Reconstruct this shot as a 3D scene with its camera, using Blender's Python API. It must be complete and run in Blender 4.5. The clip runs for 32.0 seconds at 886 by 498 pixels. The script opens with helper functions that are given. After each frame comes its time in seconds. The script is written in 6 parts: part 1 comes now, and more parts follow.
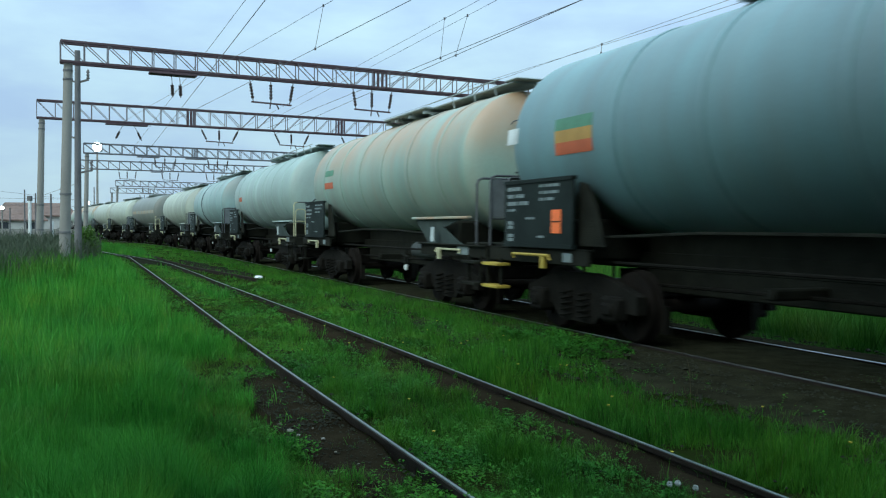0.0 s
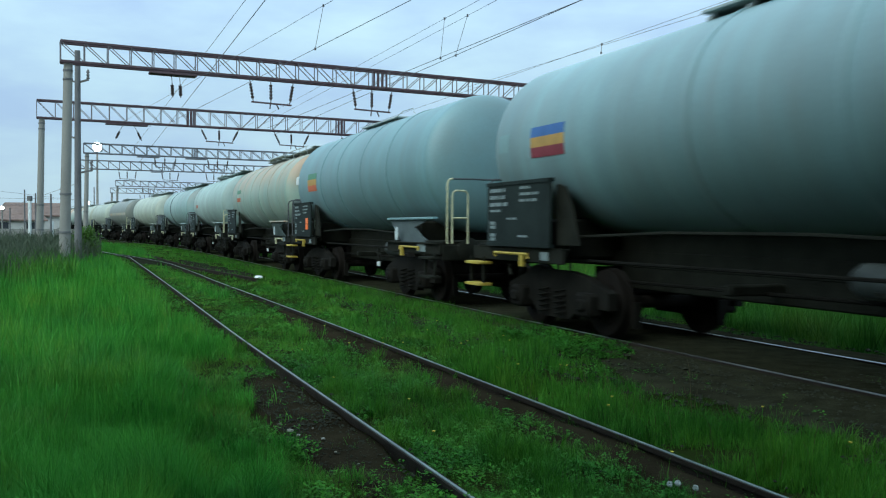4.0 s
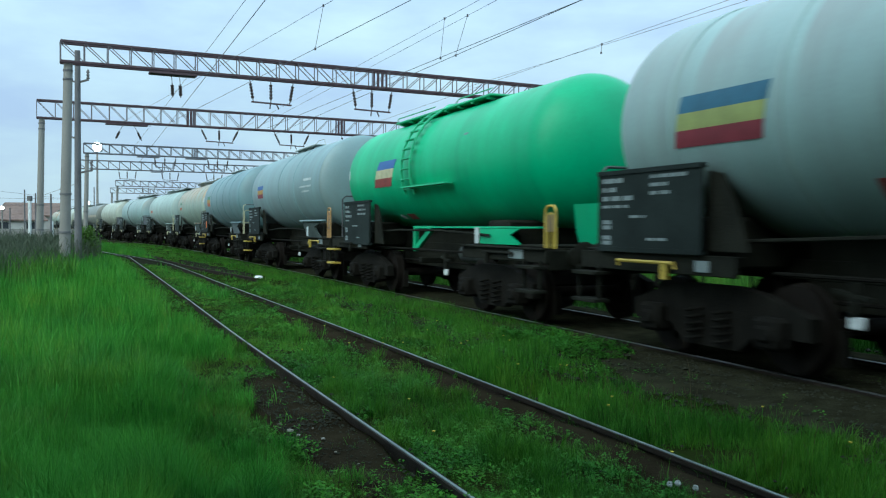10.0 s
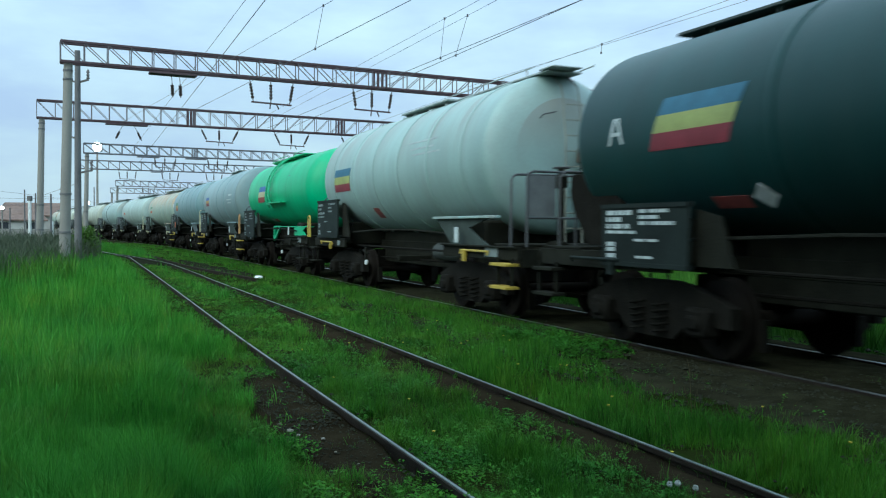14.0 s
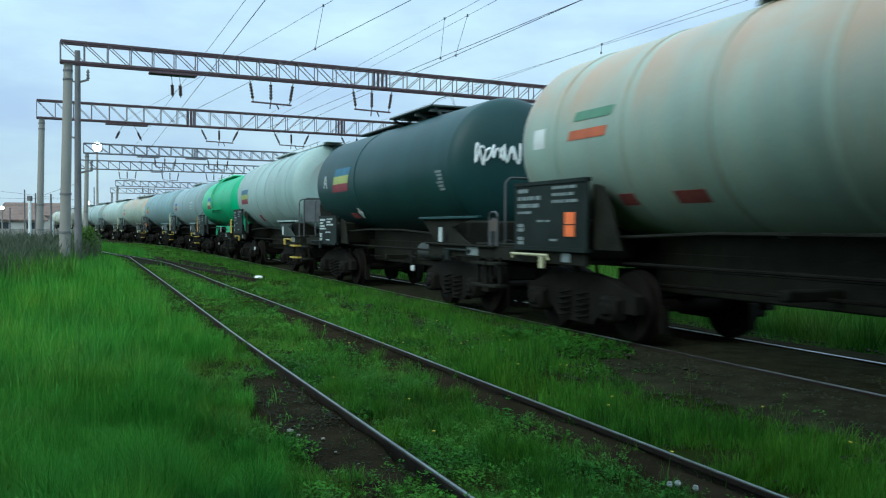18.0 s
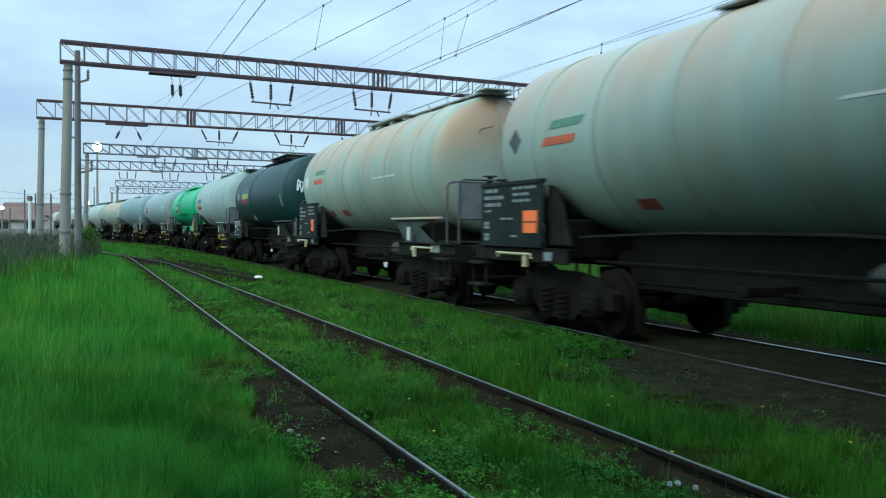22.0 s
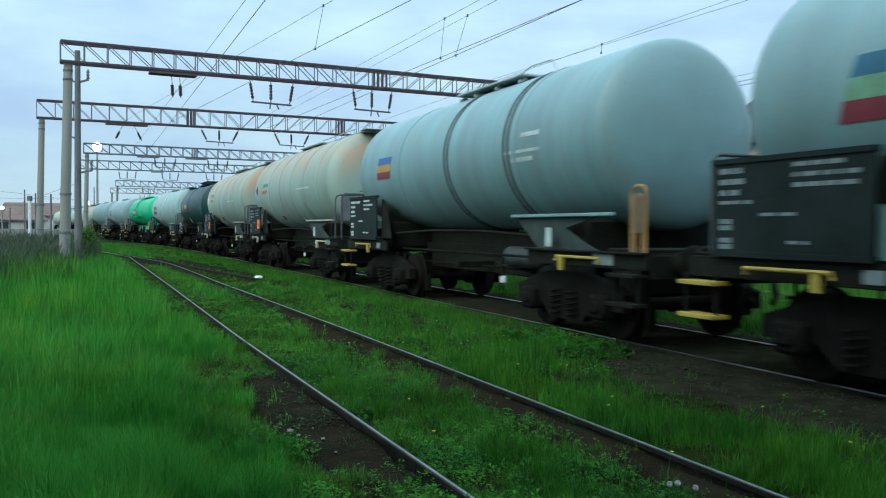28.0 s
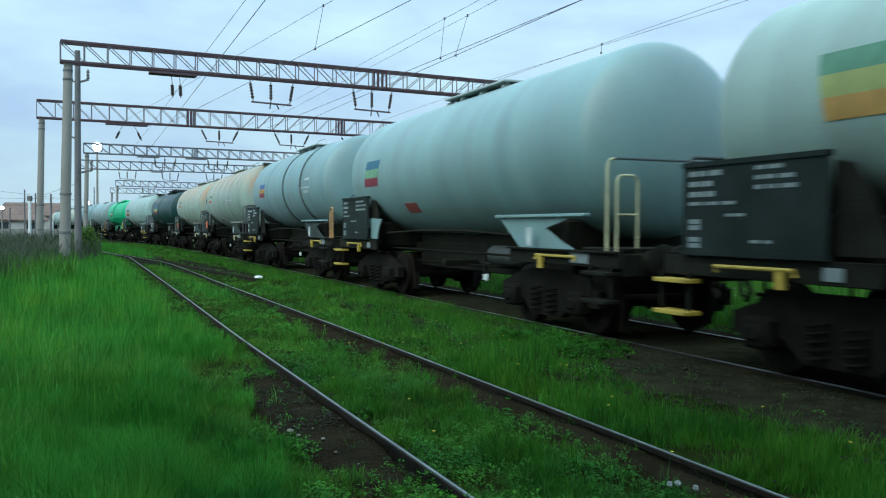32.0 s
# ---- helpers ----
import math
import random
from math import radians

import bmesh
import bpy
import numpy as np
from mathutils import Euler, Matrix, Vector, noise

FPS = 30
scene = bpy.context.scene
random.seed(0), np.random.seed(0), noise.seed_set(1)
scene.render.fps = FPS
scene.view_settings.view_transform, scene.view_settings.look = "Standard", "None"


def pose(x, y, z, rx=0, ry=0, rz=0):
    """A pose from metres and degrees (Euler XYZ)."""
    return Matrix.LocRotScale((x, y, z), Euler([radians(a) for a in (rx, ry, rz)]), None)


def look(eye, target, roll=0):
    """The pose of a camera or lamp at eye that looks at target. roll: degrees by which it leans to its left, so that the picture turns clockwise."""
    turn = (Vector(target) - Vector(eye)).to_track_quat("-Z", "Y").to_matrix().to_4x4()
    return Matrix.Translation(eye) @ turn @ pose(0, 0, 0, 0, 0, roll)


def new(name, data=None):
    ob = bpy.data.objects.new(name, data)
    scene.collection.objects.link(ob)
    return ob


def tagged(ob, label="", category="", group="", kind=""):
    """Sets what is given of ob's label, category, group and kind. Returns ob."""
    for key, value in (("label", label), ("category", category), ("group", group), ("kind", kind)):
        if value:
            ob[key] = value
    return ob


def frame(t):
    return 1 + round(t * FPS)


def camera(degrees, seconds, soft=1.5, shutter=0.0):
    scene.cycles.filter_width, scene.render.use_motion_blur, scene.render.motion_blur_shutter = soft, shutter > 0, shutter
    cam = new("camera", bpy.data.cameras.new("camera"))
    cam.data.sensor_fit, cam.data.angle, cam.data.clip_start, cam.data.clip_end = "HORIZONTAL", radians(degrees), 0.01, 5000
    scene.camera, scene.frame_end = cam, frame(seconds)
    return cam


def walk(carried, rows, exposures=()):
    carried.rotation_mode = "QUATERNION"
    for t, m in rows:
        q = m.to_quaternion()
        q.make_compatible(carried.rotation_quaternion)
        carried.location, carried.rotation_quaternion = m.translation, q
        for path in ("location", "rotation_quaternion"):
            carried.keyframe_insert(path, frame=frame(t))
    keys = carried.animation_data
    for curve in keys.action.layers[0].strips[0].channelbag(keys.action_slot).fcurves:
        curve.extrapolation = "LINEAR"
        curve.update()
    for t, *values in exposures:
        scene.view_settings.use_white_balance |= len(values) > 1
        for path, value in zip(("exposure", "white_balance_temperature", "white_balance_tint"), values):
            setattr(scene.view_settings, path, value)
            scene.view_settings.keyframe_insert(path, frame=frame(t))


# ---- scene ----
# ---------------------------------------------------------------- camera
cam = camera(53.65, 32.0, soft=1.15, shutter=1.0)
EYE = (0.0, 0.0, 1.44)
VIEW = look(EYE, (0.0, 10.0, 1.44 - 10 * math.tan(radians(1.355))), roll=0.385)
walk(cam, [(0.0, VIEW), (32.0, VIEW)], exposures=[(0.0, 0.0, 6400, 4.0), (5.0, 0.0, 6400, 4.0), (11.0, 0.09, 6400, 4.0), (32.0, 0.09, 6400, 4.0)])

# ---------------------------------------------------------------- sky and light
world = bpy.data.worlds.new("dusk_sky")
scene.world = world
world.use_nodes = True
wn, wl = world.node_tree.nodes, world.node_tree.links
wn.clear()
w_out = wn.new("ShaderNodeOutputWorld")
w_bg = wn.new("ShaderNodeBackground")
w_sky = wn.new("ShaderNodeTexSky")
w_sky.sky_type = "NISHITA"
w_sky.sun_disc = False
w_sky.sun_elevation = radians(40)
w_sky.sun_rotation = radians(173)
w_dim = wn.new("ShaderNodeVectorMath")
w_dim.operation = "SCALE"
w_dim.inputs["Scale"].default_value = 0.10
w_tc = wn.new("ShaderNodeTexCoord")
w_map = wn.new("ShaderNodeMapping")
w_map.inputs["Scale"].default_value = (1.6, 1.6, 5.0)
w_noise = wn.new("ShaderNodeTexNoise")
w_noise.inputs["Scale"].default_value = 2.6
w_noise.inputs["Detail"].default_value = 7
w_noise.inputs["Roughness"].default_value = 0.55
w_ramp = wn.new("ShaderNodeValToRGB")
w_ramp.color_ramp.elements[0].position = 0.34
w_ramp.color_ramp.elements[0].color = (0.46, 0.64, 0.92, 1)
w_ramp.color_ramp.elements[1].position = 0.66
w_ramp.color_ramp.elements[1].color = (0.63, 0.87, 1.01, 1)
w_mix = wn.new("ShaderNodeMix")
w_mix.data_type = "RGBA"
w_mix.inputs[0].default_value = 0.86
wl.new(w_tc.outputs["Generated"], w_map.inputs["Vector"])
wl.new(w_map.outputs["Vector"], w_noise.inputs["Vector"])
wl.new(w_noise.outputs["Fac"], w_ramp.inputs["Fac"])
wl.new(w_sky.outputs["Color"], w_dim.inputs[0])
wl.new(w_dim.outputs["Vector"], w_mix.inputs[6])
wl.new(w_ramp.outputs["Color"], w_mix.inputs[7])
wl.new(w_mix.outputs[2], w_bg.inputs["Color"])
w_sep = wn.new("ShaderNodeSeparateXYZ")
w_alt = wn.new("ShaderNodeMapRange")
w_alt.inputs["From Min"].default_value = 0.0
w_alt.inputs["From Max"].default_value = 1.0
w_alt.inputs["To Min"].default_value = 0.89
w_alt.interpolation_type = "SMOOTHSTEP"
w_alt.inputs["To Max"].default_value = 2.6
wl.new(w_tc.outputs["Generated"], w_sep.inputs[0])
wl.new(w_sep.outputs["Z"], w_alt.inputs["Value"])
wl.new(w_alt.outputs["Result"], w_bg.inputs["Strength"])
wl.new(w_bg.outputs["Background"], w_out.inputs["Surface"])

sun_data = bpy.data.lights.new("overcast_sun", "SUN")
sun_data.energy = 2.2
sun_data.angle = radians(45)
sun_data.color = (0.92, 0.97, 0.92)
sun = new("overcast_sun", sun_data)
sun.matrix_world = look((-20, -22, 24), (0, 0, 0))


# ---------------------------------------------------------------- materials
def mat(name, color, rough=0.7, metal=0.0, dark=None, light=None, scale=3.0, bump=0.15, fine=60.0, stretch=(1, 1, 1), contrast=0.25, spec=0.5):
    """A surface with blotches (scale) and fine grain (fine), between a darker and a lighter tone of its colour."""
    m = bpy.data.materials.new(name)
    m.use_nodes = True
    nt = m.node_tree
    b = nt.nodes["Principled BSDF"]
    tc = nt.nodes.new("ShaderNodeTexCoord")
    mp = nt.nodes.new("ShaderNodeMapping")
    mp.inputs["Scale"].default_value = stretch
    n1 = nt.nodes.new("ShaderNodeTexNoise")
    n1.inputs["Scale"].default_value = scale
    n1.inputs["Detail"].default_value = 6
    n2 = nt.nodes.new("ShaderNodeTexNoise")
    n2.inputs["Scale"].default_value = fine
    n2.inputs["Detail"].default_value = 3
    ad = nt.nodes.new("ShaderNodeMath")
    ad.operation = "MULTIPLY_ADD"
    ad.inputs[1].default_value = 0.35
    ramp = nt.nodes.new("ShaderNodeValToRGB")
    dk = dark or tuple(c * (1 - contrast) for c in color)
    lt = light or tuple(min(1, c * (1 + contrast)) for c in color)
    e = ramp.color_ramp.elements
    e[0].position, e[0].color = 0.38, (*dk, 1)
    e[1].position, e[1].color = 0.92, (*lt, 1)
    mid = ramp.color_ramp.elements.new(0.65)
    mid.color = (*color, 1)
    bp = nt.nodes.new("ShaderNodeBump")
    bp.inputs["Strength"].default_value = bump
    bp.inputs["Distance"].default_value = 0.02
    L = nt.links.new
    L(tc.outputs["Object"], mp.inputs["Vector"])
    L(mp.outputs["Vector"], n1.inputs["Vector"])
    L(tc.outputs["Object"], n2.inputs["Vector"])
    L(n2.outputs["Fac"], ad.inputs[0])
    L(n1.outputs["Fac"], ad.inputs[2])
    L(ad.outputs["Value"], ramp.inputs["Fac"])
    L(ramp.outputs["Color"], b.inputs["Base Color"])
    L(n2.outputs["Fac"], bp.inputs["Height"])
    L(bp.outputs["Normal"], b.inputs["Normal"])
    b.inputs["Roughness"].default_value = rough
    b.inputs["Metallic"].default_value = metal
    b.inputs["Specular IOR Level"].default_value = spec
    return m


def tank_paint(name, color, stain, amount=0.5, bands=0.0, rough=0.62, rust=0.0):
    """Weathered tank paint: dirt that ran down the shell in streaks, rusty bands beside the stiffening rings, faint chalking."""
    m = mat(name, color, rough, 0.0, scale=0.9, bump=0.05, fine=25, contrast=0.20)
    nt = m.node_tree
    b = nt.nodes["Principled BSDF"]
    b.inputs["Coat Weight"].default_value = 0.75
    b.inputs["Coat IOR"].default_value = 1.8
    b.inputs["Coat Roughness"].default_value = 0.6
    b.inputs["Sheen Weight"].default_value = 0.04
    b.inputs["Sheen Roughness"].default_value = 0.55
    b.inputs["Sheen Tint"].default_value = (0.95, 1.0, 0.96, 1)
    base = b.inputs["Base Color"].links[0].from_socket
    tc = nt.nodes.new("ShaderNodeTexCoord")
    mp = nt.nodes.new("ShaderNodeMapping")
    mp.inputs["Scale"].default_value = (2.6, 0.35, 0.35)
    st = nt.nodes.new("ShaderNodeTexNoise")
    # each wagon weathered in its own way
    own = nt.nodes.new("ShaderNodeObjectInfo")
    far = nt.nodes.new("ShaderNodeMath")
    far.operation = "MULTIPLY"
    far.inputs[1].default_value = 37.0
    st.noise_dimensions = "4D"
    st.inputs["Scale"].default_value = 1.5
    st.inputs["Detail"].default_value = 8
    st.inputs["Roughness"].default_value = 0.62
    rg = nt.nodes.new("ShaderNodeMapRange")
    rg.inputs["From Min"].default_value = 0.42
    rg.inputs["From Max"].default_value = 0.78
    rg.inputs["To Max"].default_value = min(1.0, amount * 1.35)
    wv = nt.nodes.new("ShaderNodeTexWave")
    wv.wave_type, wv.bands_direction = "BANDS", "X"
    wv.wave_profile = "SAW"
    wv.inputs["Scale"].default_value = 0.2167
    wv.inputs["Phase Offset"].default_value = 2.383
    wv.inputs["Distortion"].default_value = 0.25
    wv.inputs["Detail"].default_value = 2
    wr = nt.nodes.new("ShaderNodeMapRange")
    wr.inputs["From Min"].default_value = 0.25
    wr.inputs["To Max"].default_value = bands
    sx = nt.nodes.new("ShaderNodeSeparateXYZ")
    up = nt.nodes.new("ShaderNodeMapRange")
    up.interpolation_type = "SMOOTHSTEP"
    up.inputs["From Min"].default_value = -0.15
    up.inputs["From Max"].default_value = 0.9
    up.inputs["To Min"].default_value = 0.08
    ml = nt.nodes.new("ShaderNodeMath")
    ml.operation = "MULTIPLY"
    sm = nt.nodes.new("ShaderNodeMath")
    sm.operation = "ADD"
    sm.use_clamp = True
    mx = nt.nodes.new("ShaderNodeMix")
    mx.data_type = "RGBA"
    mx.inputs[7].default_value = (*stain, 1)
    L = nt.links.new
    L(tc.outputs["Object"], mp.inputs["Vector"])
    L(mp.outputs["Vector"], st.inputs["Vector"])
    L(own.outputs["Random"], far.inputs[0])
    L(far.outputs["Value"], st.inputs["W"])
    L(st.outputs["Fac"], rg.inputs["Value"])
    # the shell's plates differ a little in tone, from one seam to the next
    pm = nt.nodes.new("ShaderNodeMapping")
    pm.inputs["Scale"].default_value = (1.15, 0.04, 0.10)
    pn = nt.nodes.new("ShaderNodeTexNoise")
    pn.noise_dimensions = "4D"
    pn.inputs["Scale"].default_value = 1.0
    pn.inputs["Detail"].default_value = 2
    pr = nt.nodes.new("ShaderNodeMapRange")
    pr.inputs["From Min"].default_value = 0.32
    pr.inputs["From Max"].default_value = 0.68
    pr.inputs["To Min"].default_value = 0.80
    pr.inputs["To Max"].default_value = 1.16
    pv = nt.nodes.new("ShaderNodeHueSaturation")
    L(tc.outputs["Object"], pm.inputs["Vector"])
    L(pm.outputs["Vector"], pn.inputs["Vector"])
    L(far.outputs["Value"], pn.inputs["W"])
    L(pn.outputs["Fac"], pr.inputs["Value"])
    L(pr.outputs["Result"], pv.inputs["Value"])
    L(base, pv.inputs["Color"])
    base = pv.outputs["Color"]
    L(tc.outputs["Object"], wv.inputs["Vector"])
    L(wv.outputs["Fac"], wr.inputs["Value"])
    L(rg.outputs["Result"], sm.inputs[0])
    L(tc.outputs["Object"], sx.inputs[0])
    L(sx.outputs["Z"], up.inputs["Value"])
    L(wr.outputs["Result"], ml.inputs[0])
    L(up.outputs["Result"], ml.inputs[1])
    L(ml.outputs["Value"], sm.inputs[1])
    L(sm.outputs["Value"], mx.inputs[0])
    L(base, mx.inputs[6])
    out = mx.outputs[2]
    if rust:
        # rusty blotches, mostly on the upper half
        rn = nt.nodes.new("ShaderNodeTexNoise")
        rn.noise_dimensions = "4D"
        L(far.outputs["Value"], rn.inputs["W"])
        rn.inputs["Scale"].default_value = 0.8
        rn.inputs["Detail"].default_value = 9
        rn.inputs["Roughness"].default_value = 0.68
        rr = nt.nodes.new("ShaderNodeMapRange")
        rr.inputs["From Min"].default_value = 0.40
        rr.inputs["From Max"].default_value = 0.68
        rr.inputs["To Max"].default_value = rust
        rm = nt.nodes.new("ShaderNodeMath")
        rm.operation = "MULTIPLY"
        rx = nt.nodes.new("ShaderNodeMix")
        rx.data_type = "RGBA"
        rx.inputs[7].default_value = (0.33, 0.185, 0.075, 1)
        L(tc.outputs["Object"], rn.inputs["Vector"])
        L(rn.outputs["Fac"], rr.inputs["Value"])
        L(rr.outputs["Result"], rm.inputs[0])
        L(up.outputs["Result"], rm.inputs[1])
        L(rm.outputs["Value"], rx.inputs[0])
        L(out, rx.inputs[6])
        out = rx.outputs[2]
    L(out, b.inputs["Base Color"])
    return m


def foliage(name, dark, color, light, rough=0.55, warm=None, cool=None):
    """Leaves and blades: each island its own tone, drifts of a warmer and a cooler green over the ground."""
    m = bpy.data.materials.new(name)
    m.use_nodes = True
    nt = m.node_tree
    b = nt.nodes["Principled BSDF"]
    geo = nt.nodes.new("ShaderNodeNewGeometry")
    tc = nt.nodes.new("ShaderNodeTexCoord")
    n1 = nt.nodes.new("ShaderNodeTexNoise")
    n1.inputs["Scale"].default_value = 0.75
    n1.inputs["Detail"].default_value = 6
    n1.inputs["Roughness"].default_value = 0.65
    mx = nt.nodes.new("ShaderNodeMath")
    mx.operation = "MULTIPLY_ADD"
    mx.inputs[1].default_value = 0.36
    ramp = nt.nodes.new("ShaderNodeValToRGB")
    e = ramp.color_ramp.elements
    e[0].position, e[0].color = 0.36, (*dark, 1)
    e[1].position, e[1].color = 0.88, (*light, 1)
    mid = ramp.color_ramp.elements.new(0.62)
    mid.color = (*color, 1)
    L = nt.links.new
    L(tc.outputs["Object"], n1.inputs["Vector"])
    L(geo.outputs["Random Per Island"], mx.inputs[0])
    L(n1.outputs["Fac"], mx.inputs[2])
    L(mx.outputs["Value"], ramp.inputs["Fac"])
    out = ramp.outputs["Color"]
    for tone, seed, size in ((warm, 3.0, 0.9), (cool, 11.0, 0.6)):
        if tone is None:
            continue
        mp = nt.nodes.new("ShaderNodeMapping")
        mp.inputs["Location"].default_value = (seed, seed * 2, 0)
        n2 = nt.nodes.new("ShaderNodeTexNoise")
        n2.inputs["Scale"].default_value = size
        n2.inputs["Detail"].default_value = 7
        n2.inputs["Roughness"].default_value = 0.7
        rg = nt.nodes.new("ShaderNodeMapRange")
        rg.inputs["From Min"].default_value = 0.48
        rg.inputs["From Max"].default_value = 0.68
        rg.inputs["To Max"].default_value = 0.75
        mix = nt.nodes.new("ShaderNodeMix")
        mix.data_type, mix.blend_type = "RGBA", "MULTIPLY"
        mix.inputs[7].default_value = (*tone, 1)
        L(tc.outputs["Object"], mp.inputs["Vector"])
        L(mp.outputs["Vector"], n2.inputs["Vector"])
        L(n2.outputs["Fac"], rg.inputs["Value"])
        L(rg.outputs["Result"], mix.inputs[0])
        L(out, mix.inputs[6])
        out = mix.outputs[2]
    L(out, b.inputs["Base Color"])
    b.inputs["Roughness"].default_value = rough
    b.inputs["Specular IOR Level"].default_value = 0.06
    # thin leaves let part of the light through
    thin = nt.nodes.new("ShaderNodeBsdfTranslucent")
    both = nt.nodes.new("ShaderNodeMixShader")
    both.inputs[0].default_value = 0.22
    L(out, thin.inputs["Color"])
    L(b.outputs["BSDF"], both.inputs[1])
    L(thin.outputs["BSDF"], both.inputs[2])
    L(both.outputs["Shader"], nt.nodes["Material Output"].inputs["Surface"])
    return m


def glow(name, color, strength):
    m = bpy.data.materials.new(name)
    m.use_nodes = True
    b = m.node_tree.nodes["Principled BSDF"]
    b.inputs["Base Color"].default_value = (*color, 1)
    b.inputs["Emission Color"].default_value = (*color, 1)
    b.inputs["Emission Strength"].default_value = strength
    return m


M_SOIL = mat("soil_and_moss", (0.013, 0.020, 0.005), 1.0, scale=1.7, fine=30, bump=0.8, dark=(0.011, 0.010, 0.005), light=(0.014, 0.040, 0.005), spec=0.0)
M_EARTH = mat("bare_earth", (0.0165, 0.0135, 0.008), 1.0, scale=2.5, fine=40, bump=0.8, contrast=0.45, spec=0.0)
M_OILY = mat("oily_black_gravel", (0.014, 0.016, 0.010), 0.95, scale=5, fine=30, bump=1.0, contrast=0.5, spec=0.0)
M_STONE = mat("grimy_stone", (0.021, 0.022, 0.014), 0.95, scale=6, fine=40, bump=0.5, contrast=0.45, spec=0.1)
M_BALLAST = mat("dirty_ballast", (0.019, 0.019, 0.011), 1.0, scale=4, fine=26, bump=1.0, contrast=0.5, spec=0.0)
M_GRASS = foliage("meadow_grass", (0.009828, 0.0688, 0.007371), (0.03194, 0.1793, 0.0172), (0.08108, 0.3009, 0.04177), 0.55, (2.3, 0.95, 0.8), (0.6, 0.72, 1.5))
M_GRASS_SHORT = foliage("trodden_grass", (0.01285, 0.04853, 0.008564), (0.03569, 0.1313, 0.0157), (0.07993, 0.2284, 0.0314), 0.55, (2.0, 0.95, 0.9), (0.8, 0.85, 1.5))
M_GRASS_STAND = foliage("upright_grass", (0.009009, 0.04376, 0.005148), (0.02831, 0.1262, 0.01158), (0.0695, 0.2213, 0.02317), 0.55, (1.7, 1.0, 0.8), (0.8, 0.8, 1.2))
M_DRY = foliage("dry_weeds", (0.030, 0.044, 0.026), (0.052, 0.070, 0.044), (0.088, 0.104, 0.070), 0.9)
M_STALK = foliage("dead_stalk", (0.022, 0.016, 0.010), (0.046, 0.034, 0.019), (0.085, 0.068, 0.036), 0.9)
M_HEDGE = foliage("hedge_leaves", (0.005, 0.016, 0.005), (0.010, 0.034, 0.008), (0.022, 0.06, 0.015))
M_LEAF = foliage("bush_leaves", (0.022, 0.060, 0.010), (0.050, 0.115, 0.018), (0.10, 0.18, 0.038))
M_RAILTOP = mat("polished_rail_head", (0.26, 0.26, 0.26), 0.32, 0.9, scale=3, fine=40, bump=0.05, contrast=0.25)
M_RAILRUST = mat("rusty_rail", (0.020, 0.016, 0.012), 0.9, 0.0, scale=5, fine=60, bump=0.4, contrast=0.35, spec=0.08)
M_SLEEPER = mat("oiled_timber_sleeper", (0.014, 0.012, 0.009), 0.95, scale=4, fine=50, bump=0.6, contrast=0.4, stretch=(1, 6, 1), spec=0.08)
M_STEEL_RED = mat("oxide_red_truss_steel", (0.075, 0.046, 0.052), 0.75, 0.1, scale=2, fine=30, contrast=0.3)
M_WEB = mat("greyed_truss_web", (0.15, 0.14, 0.15), 0.75, 0.1, scale=2, fine=30, contrast=0.3)
M_GALV = mat("grey_truss_steel", (0.15, 0.155, 0.17), 0.65, 0.3, scale=2, fine=30, contrast=0.3)
M_CONC = mat("weathered_concrete", (0.21, 0.205, 0.18), 0.9, scale=1.2, fine=25, bump=0.4, contrast=0.28, stretch=(1, 1, 0.4))
M_DARKPOST = mat("dark_mast_steel", (0.12, 0.12, 0.12), 0.8, 0.1, scale=2, fine=30)
M_INSUL = mat("brown_porcelain", (0.045, 0.032, 0.030), 0.35, scale=4, fine=20)
M_WIRE = mat("tarnished_copper_wire", (0.10, 0.10, 0.105), 0.6, 0.5, scale=4, fine=20)
M_FRAME = mat("grimy_underframe", (0.014, 0.015, 0.011), 0.9, 0.1, scale=3, fine=40, contrast=0.5, bump=0.4, spec=0.08)
M_BOGIE = mat("oily_bogie_steel", (0.0095, 0.009, 0.007), 0.95, 0.1, scale=4, fine=40, contrast=0.5, bump=0.4, spec=0.08)
M_TYRE = mat("worn_wheel_tyre", (0.012, 0.010, 0.008), 0.8, 0.1, scale=5, fine=30, contrast=0.4, spec=0.08)
# sling plates: tank colour with their shade put into the paint
M_SLING = mat("shaded_grey_plate", (0.042, 0.056, 0.050), 0.8, scale=2, fine=30, contrast=0.4, spec=0.08)
# darker version of the blue-grey tank paint, for one wagon's sling plates
M_SLINGBLUE = mat("dark_blue_grey", (0.055, 0.075, 0.075), 0.75, scale=2, fine=30, bump=0.2, contrast=0.4)
M_PANEL = mat("blackened_data_panel", (0.014, 0.020, 0.018), 0.7, 0.0, scale=2, fine=30, contrast=0.4, spec=0.08)
M_INK = mat("white_lettering_paint", (0.15, 0.185, 0.18), 0.7, scale=8, fine=40, contrast=0.25)
M_YELLOW = mat("yellow_handrail_paint", (0.36, 0.26, 0.035), 0.6, scale=6, fine=40, contrast=0.35)
M_RUSTYEL = mat("rusty_orange_paint", (0.30, 0.17, 0.06), 0.8, scale=6, fine=40, contrast=0.45)
M_PALEYEL = mat("faded_pale_handrail", (0.38, 0.37, 0.22), 0.7, scale=6, fine=40, contrast=0.3)
M_GREYRAIL = mat("dark_grey_handrail", (0.055, 0.06, 0.062), 0.7, 0.2, scale=6, fine=40)
M_GUARD = mat("dull_grey_sheet", (0.12, 0.135, 0.135), 0.7, scale=4, fine=40, contrast=0.3)
M_LADDER = mat("grubby_pale_ladder", (0.17, 0.18, 0.145), 0.75, scale=6, fine=40, contrast=0.4)
